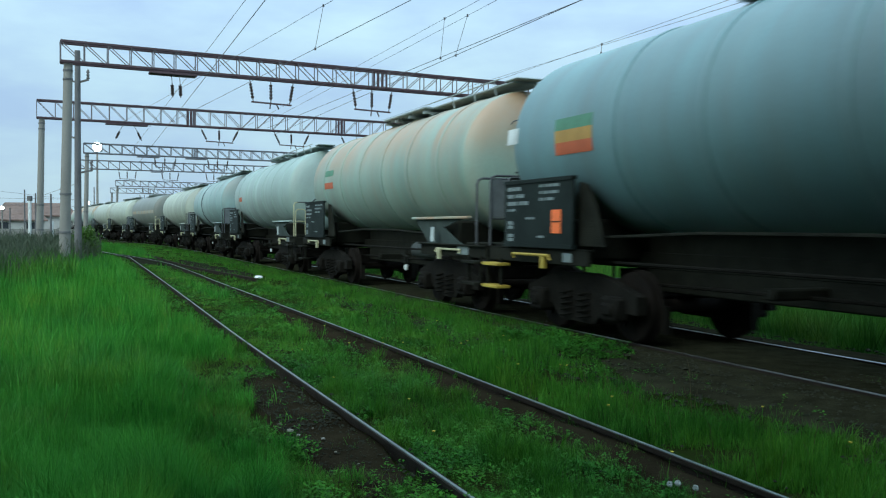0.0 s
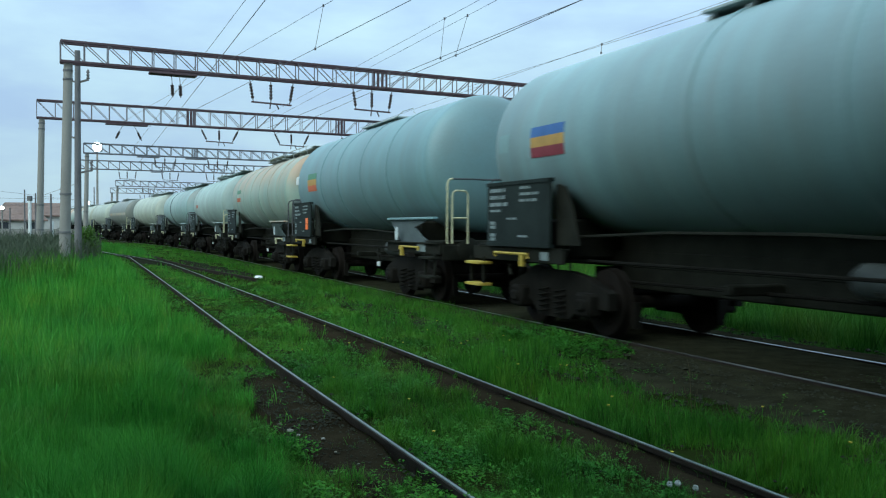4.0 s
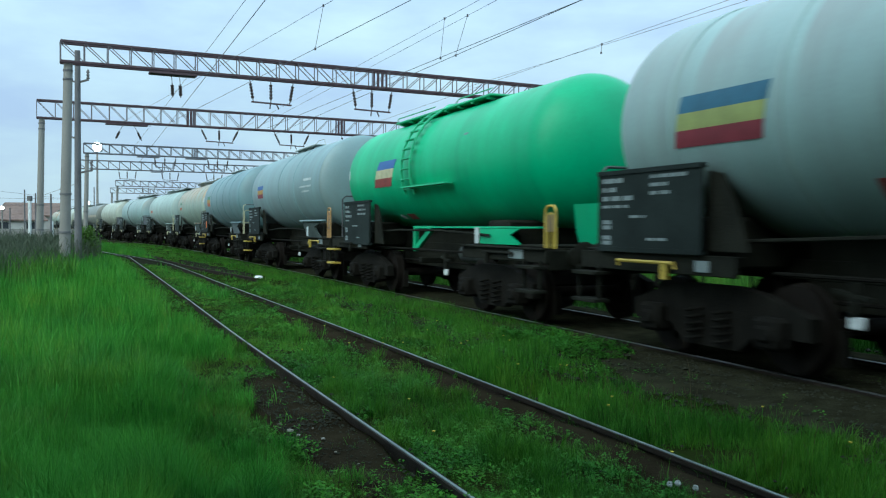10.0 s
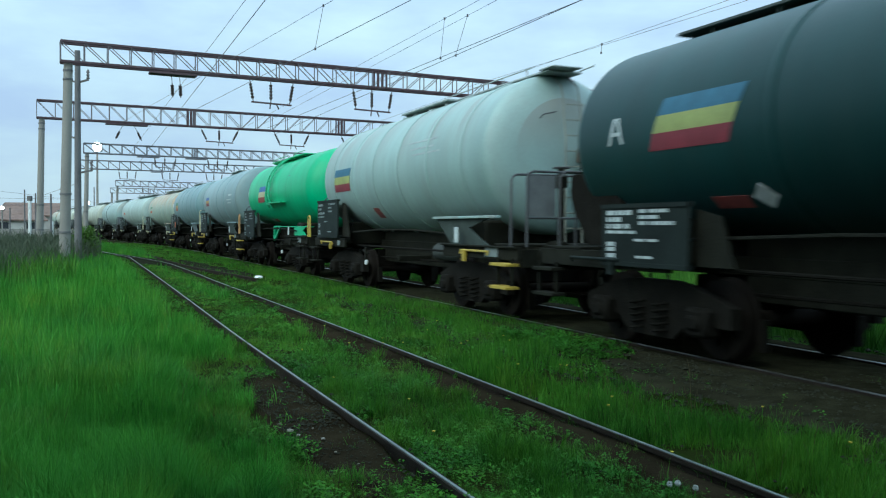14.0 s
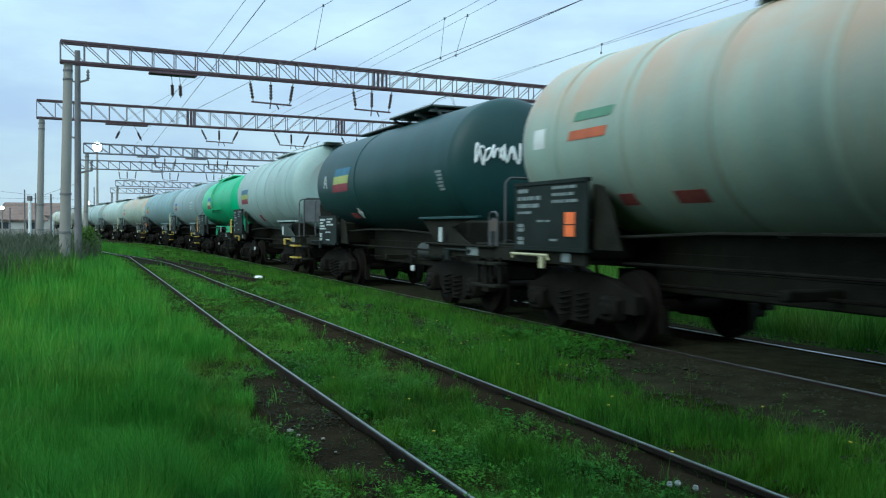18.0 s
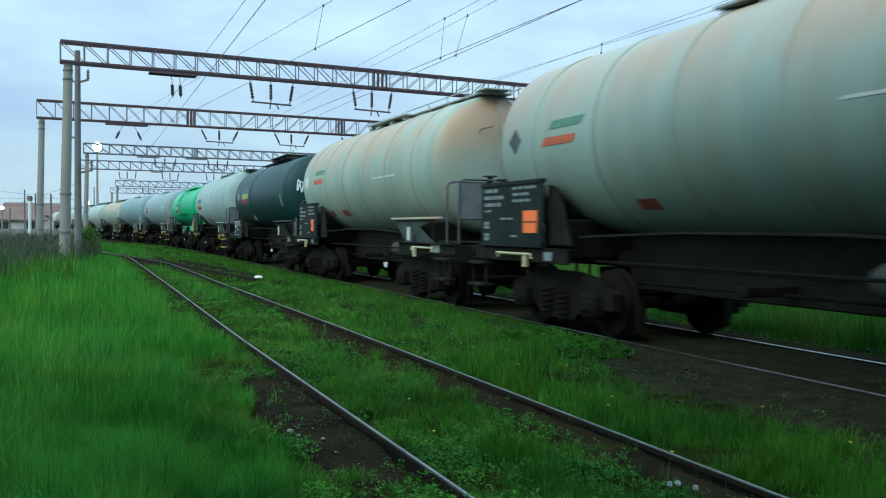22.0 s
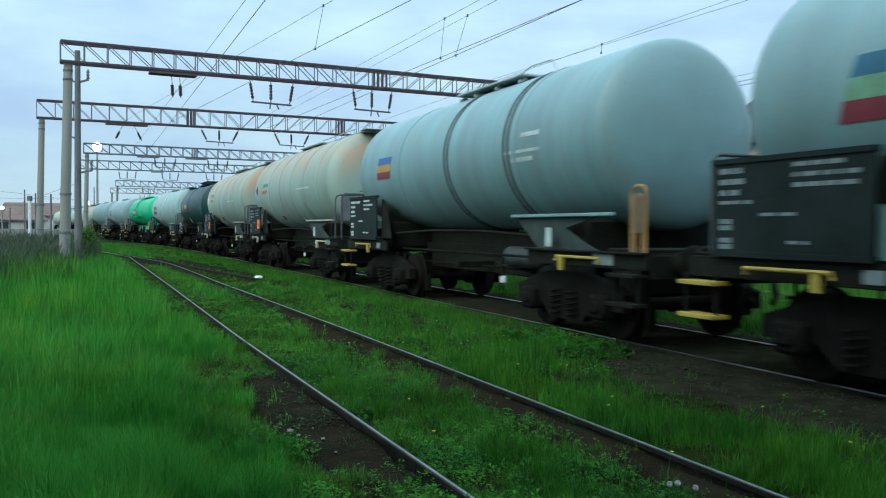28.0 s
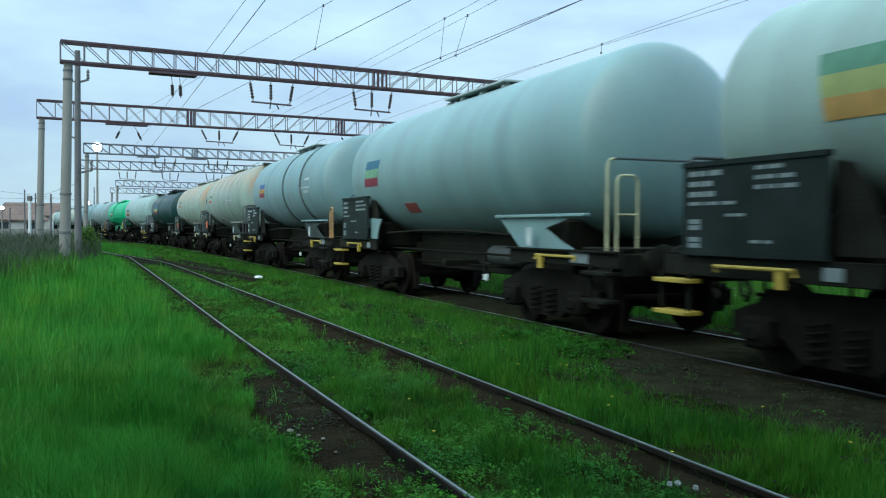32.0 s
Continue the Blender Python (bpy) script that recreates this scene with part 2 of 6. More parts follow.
M_WHITE = mat("dirty_white_plate", (0.50, 0.53, 0.51), 0.7, scale=5, fine=40, contrast=0.2)
M_SPRAY = mat("white_spray_paint", (0.62, 0.66, 0.66), 0.8, scale=6, fine=40, contrast=0.2)
M_RUSTBOX = mat("rusty_box", (0.09, 0.065, 0.045), 0.9, scale=5, fine=40, contrast=0.4)
M_RESERVOIR = mat("grey_reservoir_paint", (0.045, 0.052, 0.048), 0.6, scale=4, fine=40, contrast=0.35, spec=0.2)
M_MARK = mat("faded_white_marking", (0.36, 0.41, 0.40), 0.7, scale=5, fine=40, contrast=0.3)
M_ORANGE = mat("orange_hazard_plate", (0.80, 0.16, 0.035), 0.6, scale=5, fine=30, contrast=0.15)
M_REDMARK = mat("faded_red_mark", (0.20, 0.040, 0.032), 0.7, scale=5, fine=30, contrast=0.3)
M_BLUE = mat("blue_stripe", (0.03, 0.10, 0.27), 0.6, scale=4, fine=30, contrast=0.2)
M_CYAN = mat("light_blue_stripe", (0.02, 0.105, 0.165), 0.6, scale=4, fine=30, contrast=0.2)
M_STRIPEYEL = mat("yellow_stripe", (0.25, 0.29, 0.09), 0.6, scale=4, fine=30, contrast=0.2)
M_STRIPEPALE = mat("pale_green_stripe", (0.14, 0.29, 0.17), 0.6, scale=4, fine=30, contrast=0.25)
M_STRIPEORA = mat("orange_stripe", (0.36, 0.21, 0.05), 0.6, scale=4, fine=30, contrast=0.2)
M_STRIPERED = mat("red_stripe", (0.18, 0.022, 0.032), 0.6, scale=4, fine=30, contrast=0.2)
M_STRIPEVER = mat("vermilion_stripe", (0.42, 0.095, 0.035), 0.6, scale=4, fine=30, contrast=0.2)
M_STRIPEGRN = mat("green_stripe", (0.071, 0.194, 0.115), 0.6, scale=4, fine=30, contrast=0.25)
M_GREENPART = mat("green_wagon_fittings", (0.02, 0.36, 0.17), 0.55, scale=3, fine=30, contrast=0.25)
M_WALK = mat("galvanised_walkway", (0.30, 0.35, 0.34), 0.65, 0.2, scale=3, fine=40, contrast=0.3)
M_STRAP = mat("dark_strap_band", (0.07, 0.085, 0.082), 0.8, scale=3, fine=30, spec=0.08)
M_BRICK = mat("sooty_brick", (0.09, 0.052, 0.042), 0.9, scale=3, fine=30, bump=0.5, contrast=0.35)
M_TILE = mat("old_roof_tile", (0.028, 0.021, 0.019), 0.9, scale=3, fine=30, bump=0.5, contrast=0.35)
M_REDTILE = mat("red_roof_tile", (0.15, 0.10, 0.08), 0.9, scale=2, fine=20, contrast=0.35)
M_PLASTER = mat("pink_plaster", (0.52, 0.38, 0.32), 0.9, scale=1.5, fine=20, contrast=0.15)
M_SHADEWALL = mat("shade_wall_brown", (0.10, 0.095, 0.08), 0.95, scale=0.4, fine=12, contrast=0.3)
M_PALEWALL = mat("pale_plaster", (0.42, 0.41, 0.37), 0.9, scale=1.0, fine=20, contrast=0.18)
M_WINDOW = mat("dark_window_glass", (0.03, 0.035, 0.04), 0.12, scale=2, fine=20)
M_SCRAP = mat("white_litter", (0.8, 0.82, 0.82), 0.6, scale=5, fine=30, contrast=0.1)
M_BARK = mat("bark", (0.07, 0.055, 0.04), 0.95, scale=5, fine=40, bump=0.6)
M_LAMP = glow("floodlight_glow", (1.0, 0.97, 0.88), 60.0)
M_LAMP_SMALL = glow("small_lamp_glow", (1.0, 0.92, 0.75), 12.0)

T_BLUEGREY = tank_paint("blue_grey_tank_paint", (0.080, 0.180, 0.186), (0.085, 0.12, 0.105), 0.45, 0.0)
T_GREY = tank_paint("grey_tank_paint", (0.122, 0.222, 0.222), (0.11, 0.14, 0.12), 0.5, 0.0)
T_GREEN = tank_paint("bright_green_tank_paint", (0.002, 0.345, 0.150), (0.004, 0.21, 0.085), 0.35, 0.0, 0.42)
T_GREEN.node_tree.nodes["Principled BSDF"].inputs["Sheen Weight"].default_value = 0.0
T_GREEN.node_tree.nodes["Principled BSDF"].inputs["Coat Weight"].default_value = 0.12
T_GREEN.node_tree.nodes["Principled BSDF"].inputs["Specular IOR Level"].default_value = 0.2
T_WHITE = tank_paint("off_white_tank_paint", (0.195, 0.318, 0.292), (0.16, 0.195, 0.17), 0.45, 0.8, rust=0.12)
T_BLACK = tank_paint("black_tank_paint", (0.005, 0.036, 0.035), (0.014, 0.042, 0.040), 0.5, 0.0, 0.45)
T_BLACK.node_tree.nodes["Principled BSDF"].inputs["Sheen Weight"].default_value = 0.0
T_BLACK.node_tree.nodes["Principled BSDF"].inputs["Coat Weight"].default_value = 0.06
T_BLACK.node_tree.nodes["Principled BSDF"].inputs["Specular IOR Level"].default_value = 0.18
# creams: rusty above; the base's teal is the lower half's reflected tint, painted in
T_CREAM = tank_paint("cream_tank_paint", (0.180, 0.286, 0.226), (0.31, 0.20, 0.11), 0.26, 0.95, rust=1.0)
T_CREAM2 = tank_paint("stained_cream_tank_paint", (0.175, 0.286, 0.236), (0.29, 0.20, 0.115), 0.28, 0.9, rust=0.9)
T_STEEL = tank_paint("pale_steel_blue_tank_paint", (0.113, 0.234, 0.238), (0.11, 0.14, 0.125), 0.5, 0.1)
T_OLIVE = tank_paint("olive_grey_tank_paint", (0.3, 0.347, 0.265), (0.21, 0.20, 0.15), 0.5, 0.3)
T_SAGE = tank_paint("sage_grey_tank_paint", (0.247, 0.345, 0.3), (0.16, 0.19, 0.155), 0.5, 0.2)
T_PALE = tank_paint("pale_blue_grey_tank_paint", (0.120, 0.236, 0.230), (0.16, 0.20, 0.17), 0.35, 0.0)
T_MINT = tank_paint("pale_mint_tank_paint", (0.198, 0.304, 0.254), (0.19, 0.23, 0.18), 0.4, 0.0)
T_BROWN = tank_paint("brown_grey_tank_paint", (0.105, 0.125, 0.095), (0.10, 0.09, 0.06), 0.5, 0.1)


# ---------------------------------------------------------------- mesh helpers
MESHES = {}


def link_mesh(name, me, material, parent=None, label="", m=None):
    """One mesh object, its material on the object, so that meshes can be shared."""
    ob = new(name, me)
    if not me.materials:
        me.materials.append(None)
    ob.material_slots[0].link = "OBJECT"
    ob.material_slots[0].material = material
    if parent is not None:
        ob.parent = parent
    if m is not None:
        ob.matrix_basis = m
    if label:
        ob["label"] = label
    return ob


def finish(bm, name, smooth=40):
    bmesh.ops.recalc_face_normals(bm, faces=bm.faces[:])
    me = bpy.data.meshes.new(name)
    bm.to_mesh(me)
    bm.free()
    if smooth:
        me.shade_smooth()
        me.set_sharp_from_angle(angle=radians(smooth))
    return me


def part(name, bm, material, parent=None, label="", m=None, smooth=40):
    return link_mesh(name, finish(bm, name, smooth), material, parent, label, m)


def shared(key, make, name, material, parent, label="", m=None, smooth=40):
    """A part whose mesh is built once under key and shared by alike parts."""
    if key not in MESHES:
        MESHES[key] = finish(make(), name, smooth)
    return link_mesh(name, MESHES[key], material, parent, label, m)


def box(bm, x0, x1, y0, y1, z0, z1, bevel=0.0):
    r = bmesh.ops.create_cube(bm, size=1.0)
    for v in r["verts"]:
        v.co = ((x0 + x1) / 2 + v.co.x * (x1 - x0), (y0 + y1) / 2 + v.co.y * (y1 - y0), (z0 + z1) / 2 + v.co.z * (z1 - z0))
    if bevel:
        es = list({e for v in r["verts"] for e in v.link_edges})
        bmesh.ops.bevel(bm, geom=es, offset=bevel, segments=1, affect="EDGES")
    return bm


def boxbm(x0, x1, y0, y1, z0, z1, bevel=0.0):
    return box(bmesh.new(), x0, x1, y0, y1, z0, z1, bevel)


def bar(bm, a, b, w, h=None):
    """A square bar from a to b."""
    a, b = Vector(a), Vector(b)
    d = b - a
    q = d.to_track_quat("X", "Z").to_matrix().to_4x4()
    r = bmesh.ops.create_cube(bm, size=1.0)
    mm = Matrix.Translation((a + b) / 2) @ q @ Matrix.Diagonal((d.length, w, h or w, 1))
    bmesh.ops.transform(bm, matrix=mm, verts=r["verts"])
    return bm


def rod(bm, a, b, r, seg=8, r2=None):
    """A round bar from a to b."""
    a, b = Vector(a), Vector(b)
    d = b - a
    q = d.to_track_quat("Z", "Y").to_matrix().to_4x4()
    bmesh.ops.create_cone(bm, cap_ends=True, segments=seg, radius1=r, radius2=r if r2 is None else r2, depth=d.length, matrix=Matrix.Translation((a + b) / 2) @ q)
    return bm


def tube(bm, pts, r, seg=7):
    """A bent pipe along points."""
    pts = [Vector(q) for q in pts]
    rings = []
    for i, q in enumerate(pts):
        d = (pts[min(i + 1, len(pts) - 1)] - pts[max(i - 1, 0)]).normalized()
        u = d.cross(Vector((0.13, 0.37, 0.92)))
        if u.length < 0.1:
            u = d.cross(Vector((1, 0, 0)))
        u.normalize()
        w = d.cross(u)
        rings.append([bm.verts.new(q + r * (u * math.cos(2 * math.pi * k / seg) + w * math.sin(2 * math.pi * k / seg))) for k in range(seg)])
    for i in range(len(rings) - 1):
        for k in range(seg):
            bm.faces.new((rings[i][k], rings[i][(k + 1) % seg], rings[i + 1][(k + 1) % seg], rings[i + 1][k]))
    bm.faces.new(rings[0][::-1])
    bm.faces.new(rings[-1])
    return bm


def turned(profile, seg=40, axis="x"):
    """A body turned round the axis from (along, radius) pairs."""
    bm = bmesh.new()
    rings = []
    for a, r in profile:
        ring = []
        n = seg if r > 1e-5 else 1
        for k in range(n):
            t = 2 * math.pi * k / seg
            c, s = r * math.cos(t), r * math.sin(t)
            ring.append(bm.verts.new((a, c, s) if axis == "x" else ((c, a, s) if axis == "y" else (c, s, a))))
        rings.append(ring)
    for p, q in zip(rings, rings[1:]):
        for k in range(seg):
            vs = [p[k % len(p)], p[(k + 1) % len(p)], q[(k + 1) % len(q)], q[k % len(q)]]
            vs = [v for i, v in enumerate(vs) if v not in vs[:i]]
            if len(vs) > 2:
                bm.faces.new(vs)
    for ring in (rings[0], rings[-1]):
        if len(ring) > 2:
            bm.faces.new(ring)
    return bm


def arc(cx, cy, cz, r, a0, a1, n, plane="xz"):
    out = []
    for i in range(n + 1):
        t = radians(a0 + (a1 - a0) * i / n)
        c, s = r * math.cos(t), r * math.sin(t)
        out.append((cx + c, cy, cz + s) if plane == "xz" else ((cx + c, cy + s, cz) if plane == "xy" else (cx, cy + c, cz + s)))
    return out


def cloud_mesh(name, co, faces_per, material, label, category, kind="stuff", group=""):
    """Many small triangles at once: co is (n, 3 or 5, 3)."""
    n, k = co.shape[0], co.shape[1]
    me = bpy.data.meshes.new(name)
    if k == 3:
        idx = np.arange(n * 3).reshape(n, 3)
    else:
        b = (np.arange(n) * 5)[:, None]
        idx = np.concatenate([b + [[0, 1, 3]], b + [[0, 3, 2]], b + [[2, 3, 4]]], axis=1).reshape(-1, 3)
    me.vertices.add(n * k)
    me.vertices.foreach_set("co", co.reshape(-1).astype(np.float32))
    me.loops.add(idx.size)
    me.loops.foreach_set("vertex_index", idx.reshape(-1).astype(np.int32))
    me.polygons.add(len(idx))
    me.polygons.foreach_set("loop_start", np.arange(0, idx.size, 3, dtype=np.int32))
    me.update(calc_edges=True)
    me.materials.append(material)
    ob = new(name, me)
    return tagged(ob, label, category, group, kind)


# ---------------------------------------------------------------- the line the train runs on
GAUGE = 0.79  # half the distance between the rail centres
SIDE_H = radians(-22.67)  # heading of the siding and of the main line beside it
_s = np.arange(-150.0, 420.0, 0.5)
_h = SIDE_H - radians(5.7) * np.clip((_s - 52.0) / 24.0, 0, 1)  # straight past the camera, a gentle bend further on
_x, _y = np.cumsum(np.sin(_h)) * 0.5, np.cumsum(np.cos(_h)) * 0.5
_x, _y = 7.34 + _x - _x[300], 1.417 + _y - _y[300]


def line(s, d=0.0):
    """The point s metres along the train's line, d metres off it towards the meadow, and its heading in radians."""
    h = float(np.interp(s, _s, _h))
    return (float(np.interp(s, _s, _x)) - d * math.cos(h), float(np.interp(s, _s, _y)) + d * math.sin(h), h)


def run(t):
    """How far the train has gone after t seconds."""
    return 3.3986 * t - 0.0020 * (t - 16) ** 2


def line_dist(X, Y):
    """Signed distance of points from the train's line (towards the meadow positive) and their s."""
    k = slice(0, None, 4)
    dx, dy = X[:, None] - _x[None, k], Y[:, None] - _y[None, k]
    i = np.argmin(dx * dx + dy * dy, axis=1)
    r = np.arange(len(X))
    h = _h[k][i]
    return -(dx[r, i] * np.cos(h) - dy[r, i] * np.sin(h)), _s[k][i]


GROUND_Z = -0.11
# the siding in the meadow: its two rails, which run together at the crossing


def side_pt(l, d):
    return (1.2156 + l * math.sin(SIDE_H) + d * math.cos(SIDE_H), 4.2 + l * math.cos(SIDE_H) - d * math.sin(SIDE_H))


RAIL_LEFT = [side_pt(-14, -GAUGE), side_pt(-2, -GAUGE), side_pt(8, -GAUGE), (-6.69, 21.42), (-11.08, 32.2), (-14.75, 41.2), (-18.0, 47.0), (-26.0, 61.0)]
RAIL_RIGHT = [side_pt(-14, GAUGE), side_pt(-2, GAUGE), side_pt(8, GAUGE), (-4.0, 18.56), (-6.08, 23.34), (-7.55, 26.96), (-10.71, 34.31), (-15.15, 42.54), (-18.6, 48.2), (-26.6, 62.0)]
RAIL_THIRD = [(-5.2, 24.6), (-5.91, 25.87), (-8.59, 30.68), (-11.42, 36.56), (-15.26, 45.31), (-18.5, 52.0)]


def smooth_line(pts, step=0.5):
    """A line through points, resampled and eased."""
    P = np.array(pts, float)
    L = np.r_[0, np.cumsum(np.hypot(*np.diff(P, axis=0).T))]
    u = np.arange(0, L[-1], step)
    q = np.c_[np.interp(u, L, P[:, 0]), np.interp(u, L, P[:, 1])]
    for _ in range(12):
        q[1:-1] = (q[:-2] + 2 * q[1:-1] + q[2:]) / 4
    return q


L_LEFT, L_RIGHT, L_THIRD = smooth_line(RAIL_LEFT), smooth_line(RAIL_RIGHT), smooth_line(RAIL_THIRD)


def dist_to(X, Y, poly):
    d = np.full(len(X), 1e9)
    for px, py in poly[::2]:
        d = np.minimum(d, np.hypot(X - px, Y - py))
    return d


# ---------------------------------------------------------------- ground
def make_ground():
    fine = np.arange(-40, 40.01, 0.8)
    xs = np.r_[-2500, -900, -350, -150, -90, -60, fine, 60, 90, 150, 350, 900, 2500]
    ys = np.r_[-1500, -500, -150, -50, -20, np.arange(-8, 60.01, 0.8), 75, 100, 140, 200, 350, 800, 1600, 4000]
    X, Y = np.meshgrid(xs, ys)
    Z = np.full(X.shape, GROUND_Z)
    for i in range(X.shape[0]):
        for j in range(X.shape[1]):
            if abs(X[i, j]) < 45 and -10 < Y[i, j] < 62:
                Z[i, j] += 0.05 * noise.noise((X[i, j] * 0.35, Y[i, j] * 0.35, 0)) + 0.03 * noise.noise((X[i, j] * 1.1, Y[i, j] * 1.1, 3))
    n = X.shape[1]
    verts = np.c_[X.ravel(), Y.ravel(), Z.ravel()].tolist()
    faces = [(i * n + j, i * n + j + 1, (i + 1) * n + j + 1, (i + 1) * n + j) for i in range(X.shape[0] - 1) for j in range(n - 1)]
    me = bpy.data.meshes.new("ground")
    me.from_pydata(verts, [], faces)
    me.shade_smooth()
    me.materials.append(M_SOIL)
    tagged(new("ground", me), "dark mossy soil of an overgrown railway yard", "ground", kind="structure")


make_ground()


def ribbon(name, centre, half, z_mid, z_edge, material, label, rough=0.2, seed=1):
    """A low bank of earth or ballast along a line with ragged edges."""
    rng = random.Random(seed)
    bm = bmesh.new()
    rows = []
    for i, (px, py) in enumerate(centre):
        qx, qy = centre[min(i + 1, len(centre) - 1)]
        ox, oy = centre[max(i - 1, 0)]
        d = Vector((qx - ox, qy - oy)).normalized()
        nx, ny = -d.y, d.x
        taper = min(1.0, (i + 0.3) / 5, (len(centre) - i - 0.7) / 5)
        a, b = taper * half * (1 + rough * rng.uniform(-1, 1)), taper * half * (1 + rough * rng.uniform(-1, 1))
        row = []
        for u, z in ((-a, z_edge), (-a * 0.7, z_mid), (0, z_mid + 0.015), (b * 0.7, z_mid), (b, z_edge)):
            row.append(bm.verts.new((px + nx * u, py + ny * u, z + rng.uniform(-0.012, 0.012))))
        rows.append(row)
    for p, q in zip(rows, rows[1:]):
        for k in range(4):
            bm.faces.new((p[k], p[k + 1], q[k + 1], q[k]))
    ob = part(name, bm, material, smooth=60)
    return tagged(ob, label, name.replace("_", " "), kind="structure")


def along(d, s0, s1, step=0.8):
    return [line(s, d)[:2] for s in np.arange(s0, s1, step)]


ribbon("ballast", along(0.0, -140, 330, 1.2), 1.95, -0.036, -0.20, M_BALLAST, "dirty grey-brown ballast under the main line", 0.08, 3)
ribbon("ballast", along(-6.9, -60, 120, 1.5), 1.8, -0.075, -0.20, M_BALLAST, "weedy ballast under the track behind the train", 0.08, 4)
ribbon("earth_strip", [side_pt(l, -GAUGE - 0.26) for l in np.arange(0.6, 6.6, 0.4)], 0.44, -0.068, -0.17, M_EARTH, "worn patch of bare brown earth beside the siding rail", 0.25, 5)
ribbon("earth_strip", [side_pt(l, GAUGE - 0.16) for l in np.arange(-1.0, 13.0, 0.5)], 0.26, -0.060, -0.17, M_EARTH, "bare brown earth along the siding rail", 0.4, 6)
ribbon("earth_strip", [side_pt(l, 3.0) for l in np.arange(-4.0, 6.2, 0.5)], 0.75, -0.070, -0.19, M_BALLAST, "strewn gravel and earth before the main line", 0.3, 8)
ribbon("earth_strip", [((a[0] + b[0]) / 2 + 0.3, (a[1] + b[1]) / 2) for a, b in zip(L_LEFT[92:112], L_RIGHT[92:112])], 0.55, -0.05, -0.16, M_OILY, "dark oily earth round the track crossing", 0.4, 7)

ribbon("earth_strip", [(x + 0.75, y + 0.25) for x, y in L_THIRD[6:34]], 0.38, -0.055, -0.16, M_OILY, "dark oily earth beside the turnout rail", 0.3, 9)


# ---------------------------------------------------------------- rails and sleepers
def sweep_rail(pts, profile):
    bm = bmesh.new()
    rows = []
    for i in range(len(pts)):
        q, o = pts[min(i + 1, len(pts) - 1)], pts[max(i - 1, 0)]
        d = Vector((q[0] - o[0], q[1] - o[1])).normalized()
        rows.append([bm.verts.new((pts[i][0] + d.y * u, pts[i][1] - d.x * u, z)) for u, z in profile])
    n = len(profile)
    for p, q in zip(rows, rows[1:]):
        for k in range(n):
            bm.faces.new((p[k], p[(k + 1) % n], q[(k + 1) % n], q[k]))
    bm.faces.new(rows[0])
    bm.faces.new(rows[-1][::-1])
    return bm


RAIL_BODY = [(-0.07, -0.165), (0.07, -0.165), (0.07, -0.150), (0.012, -0.135), (0.012, -0.045), (0.036, -0.035), (0.036, -0.006), (-0.036, -0.006), (-0.036, -0.035), (-0.012, -0.045), (-0.012, -0.135), (-0.07, -0.150)]
RAIL_TOP = [(-0.022, -0.007), (0.022, -0.007), (0.022, -0.002), (0.016, 0.001), (-0.016, 0.001), (-0.022, -0.002)]


def track(name, rails, label, sleepers=(), wide=1.0, wear=1.0, head=None):
    root = tagged(new(name), label, "railway track", kind="structure")
    for pts in rails:
        r = part("rail", sweep_rail(pts, [(u * wide, z) for u, z in RAIL_BODY]), M_RAILRUST, root, smooth=30)
        part("rail_head", sweep_rail(pts, [(u * wear, z) for u, z in RAIL_TOP]), head or M_RAILTOP, r, "worn bright running surface", smooth=30)
    for x, y, rot in sleepers:
        shared("sleeper", lambda: boxbm(-1.3, 1.3, -0.13, 0.13, -0.16, 0.0, 0.009), "sleeper", M_SLEEPER, root, m=pose(x, y, -0.062, 0, 0, rot))
    return root


M_RAILDULL = mat("dull_rail_head", (0.15, 0.18, 0.165), 0.42, 0.8, scale=3, fine=40, bump=0.05, contrast=0.3)
track("siding_track", [L_LEFT, L_RIGHT], "little-used siding with worn rails sunk in grass", wide=0.66, wear=0.48, head=M_RAILDULL)
track("turnout_rail", [L_THIRD], "dark rail of the turnout behind the siding", head=M_RAILRUST)
main_sl = [(*line(s)[:2], -math.degrees(line(s)[2])) for s in np.arange(-12, 60, 0.65)]
track("main_track", [along(GAUGE, -140, 330, 1.5), along(-GAUGE, -140, 330, 1.5)], "main line under the passing train", main_sl)
far_sl = [(*line(s, -6.9)[:2], -math.degrees(line(s)[2])) for s in np.arange(0, 40, 0.65)]
track("far_track", [along(-6.9 + GAUGE, -60, 120, 1.5), along(-6.9 - GAUGE, -60, 120, 1.5)], "second track behind the train", far_sl)


# ---------------------------------------------------------------- grass
def blades(X, Y, height, width, lean, rng):
    n = len(X)
    a = rng.uniform(0, 2 * np.pi, n)
    b = rng.uniform(0, 2 * np.pi, n)
    ca, sa = np.cos(a) * width / 2, np.sin(a) * width / 2
    lx, ly = np.cos(b) * lean * height, np.sin(b) * lean * height
    z0 = GROUND_Z - 0.03
    co = np.zeros((n, 5, 3))
    co[:, 0] = np.c_[X - ca, Y - sa, np.full(n, z0)]
    co[:, 1] = np.c_[X + ca, Y + sa, np.full(n, z0)]
    co[:, 2] = np.c_[X - ca * 0.75 + lx * 0.35, Y - sa * 0.75 + ly * 0.35, z0 + height * 0.6]
    co[:, 3] = np.c_[X + ca * 0.75 + lx * 0.35, Y + sa * 0.75 + ly * 0.35, z0 + height * 0.6]
    co[:, 4] = np.c_[X + lx, Y + ly, z0 + height * (1 - 0.25 * lean)]
    return co


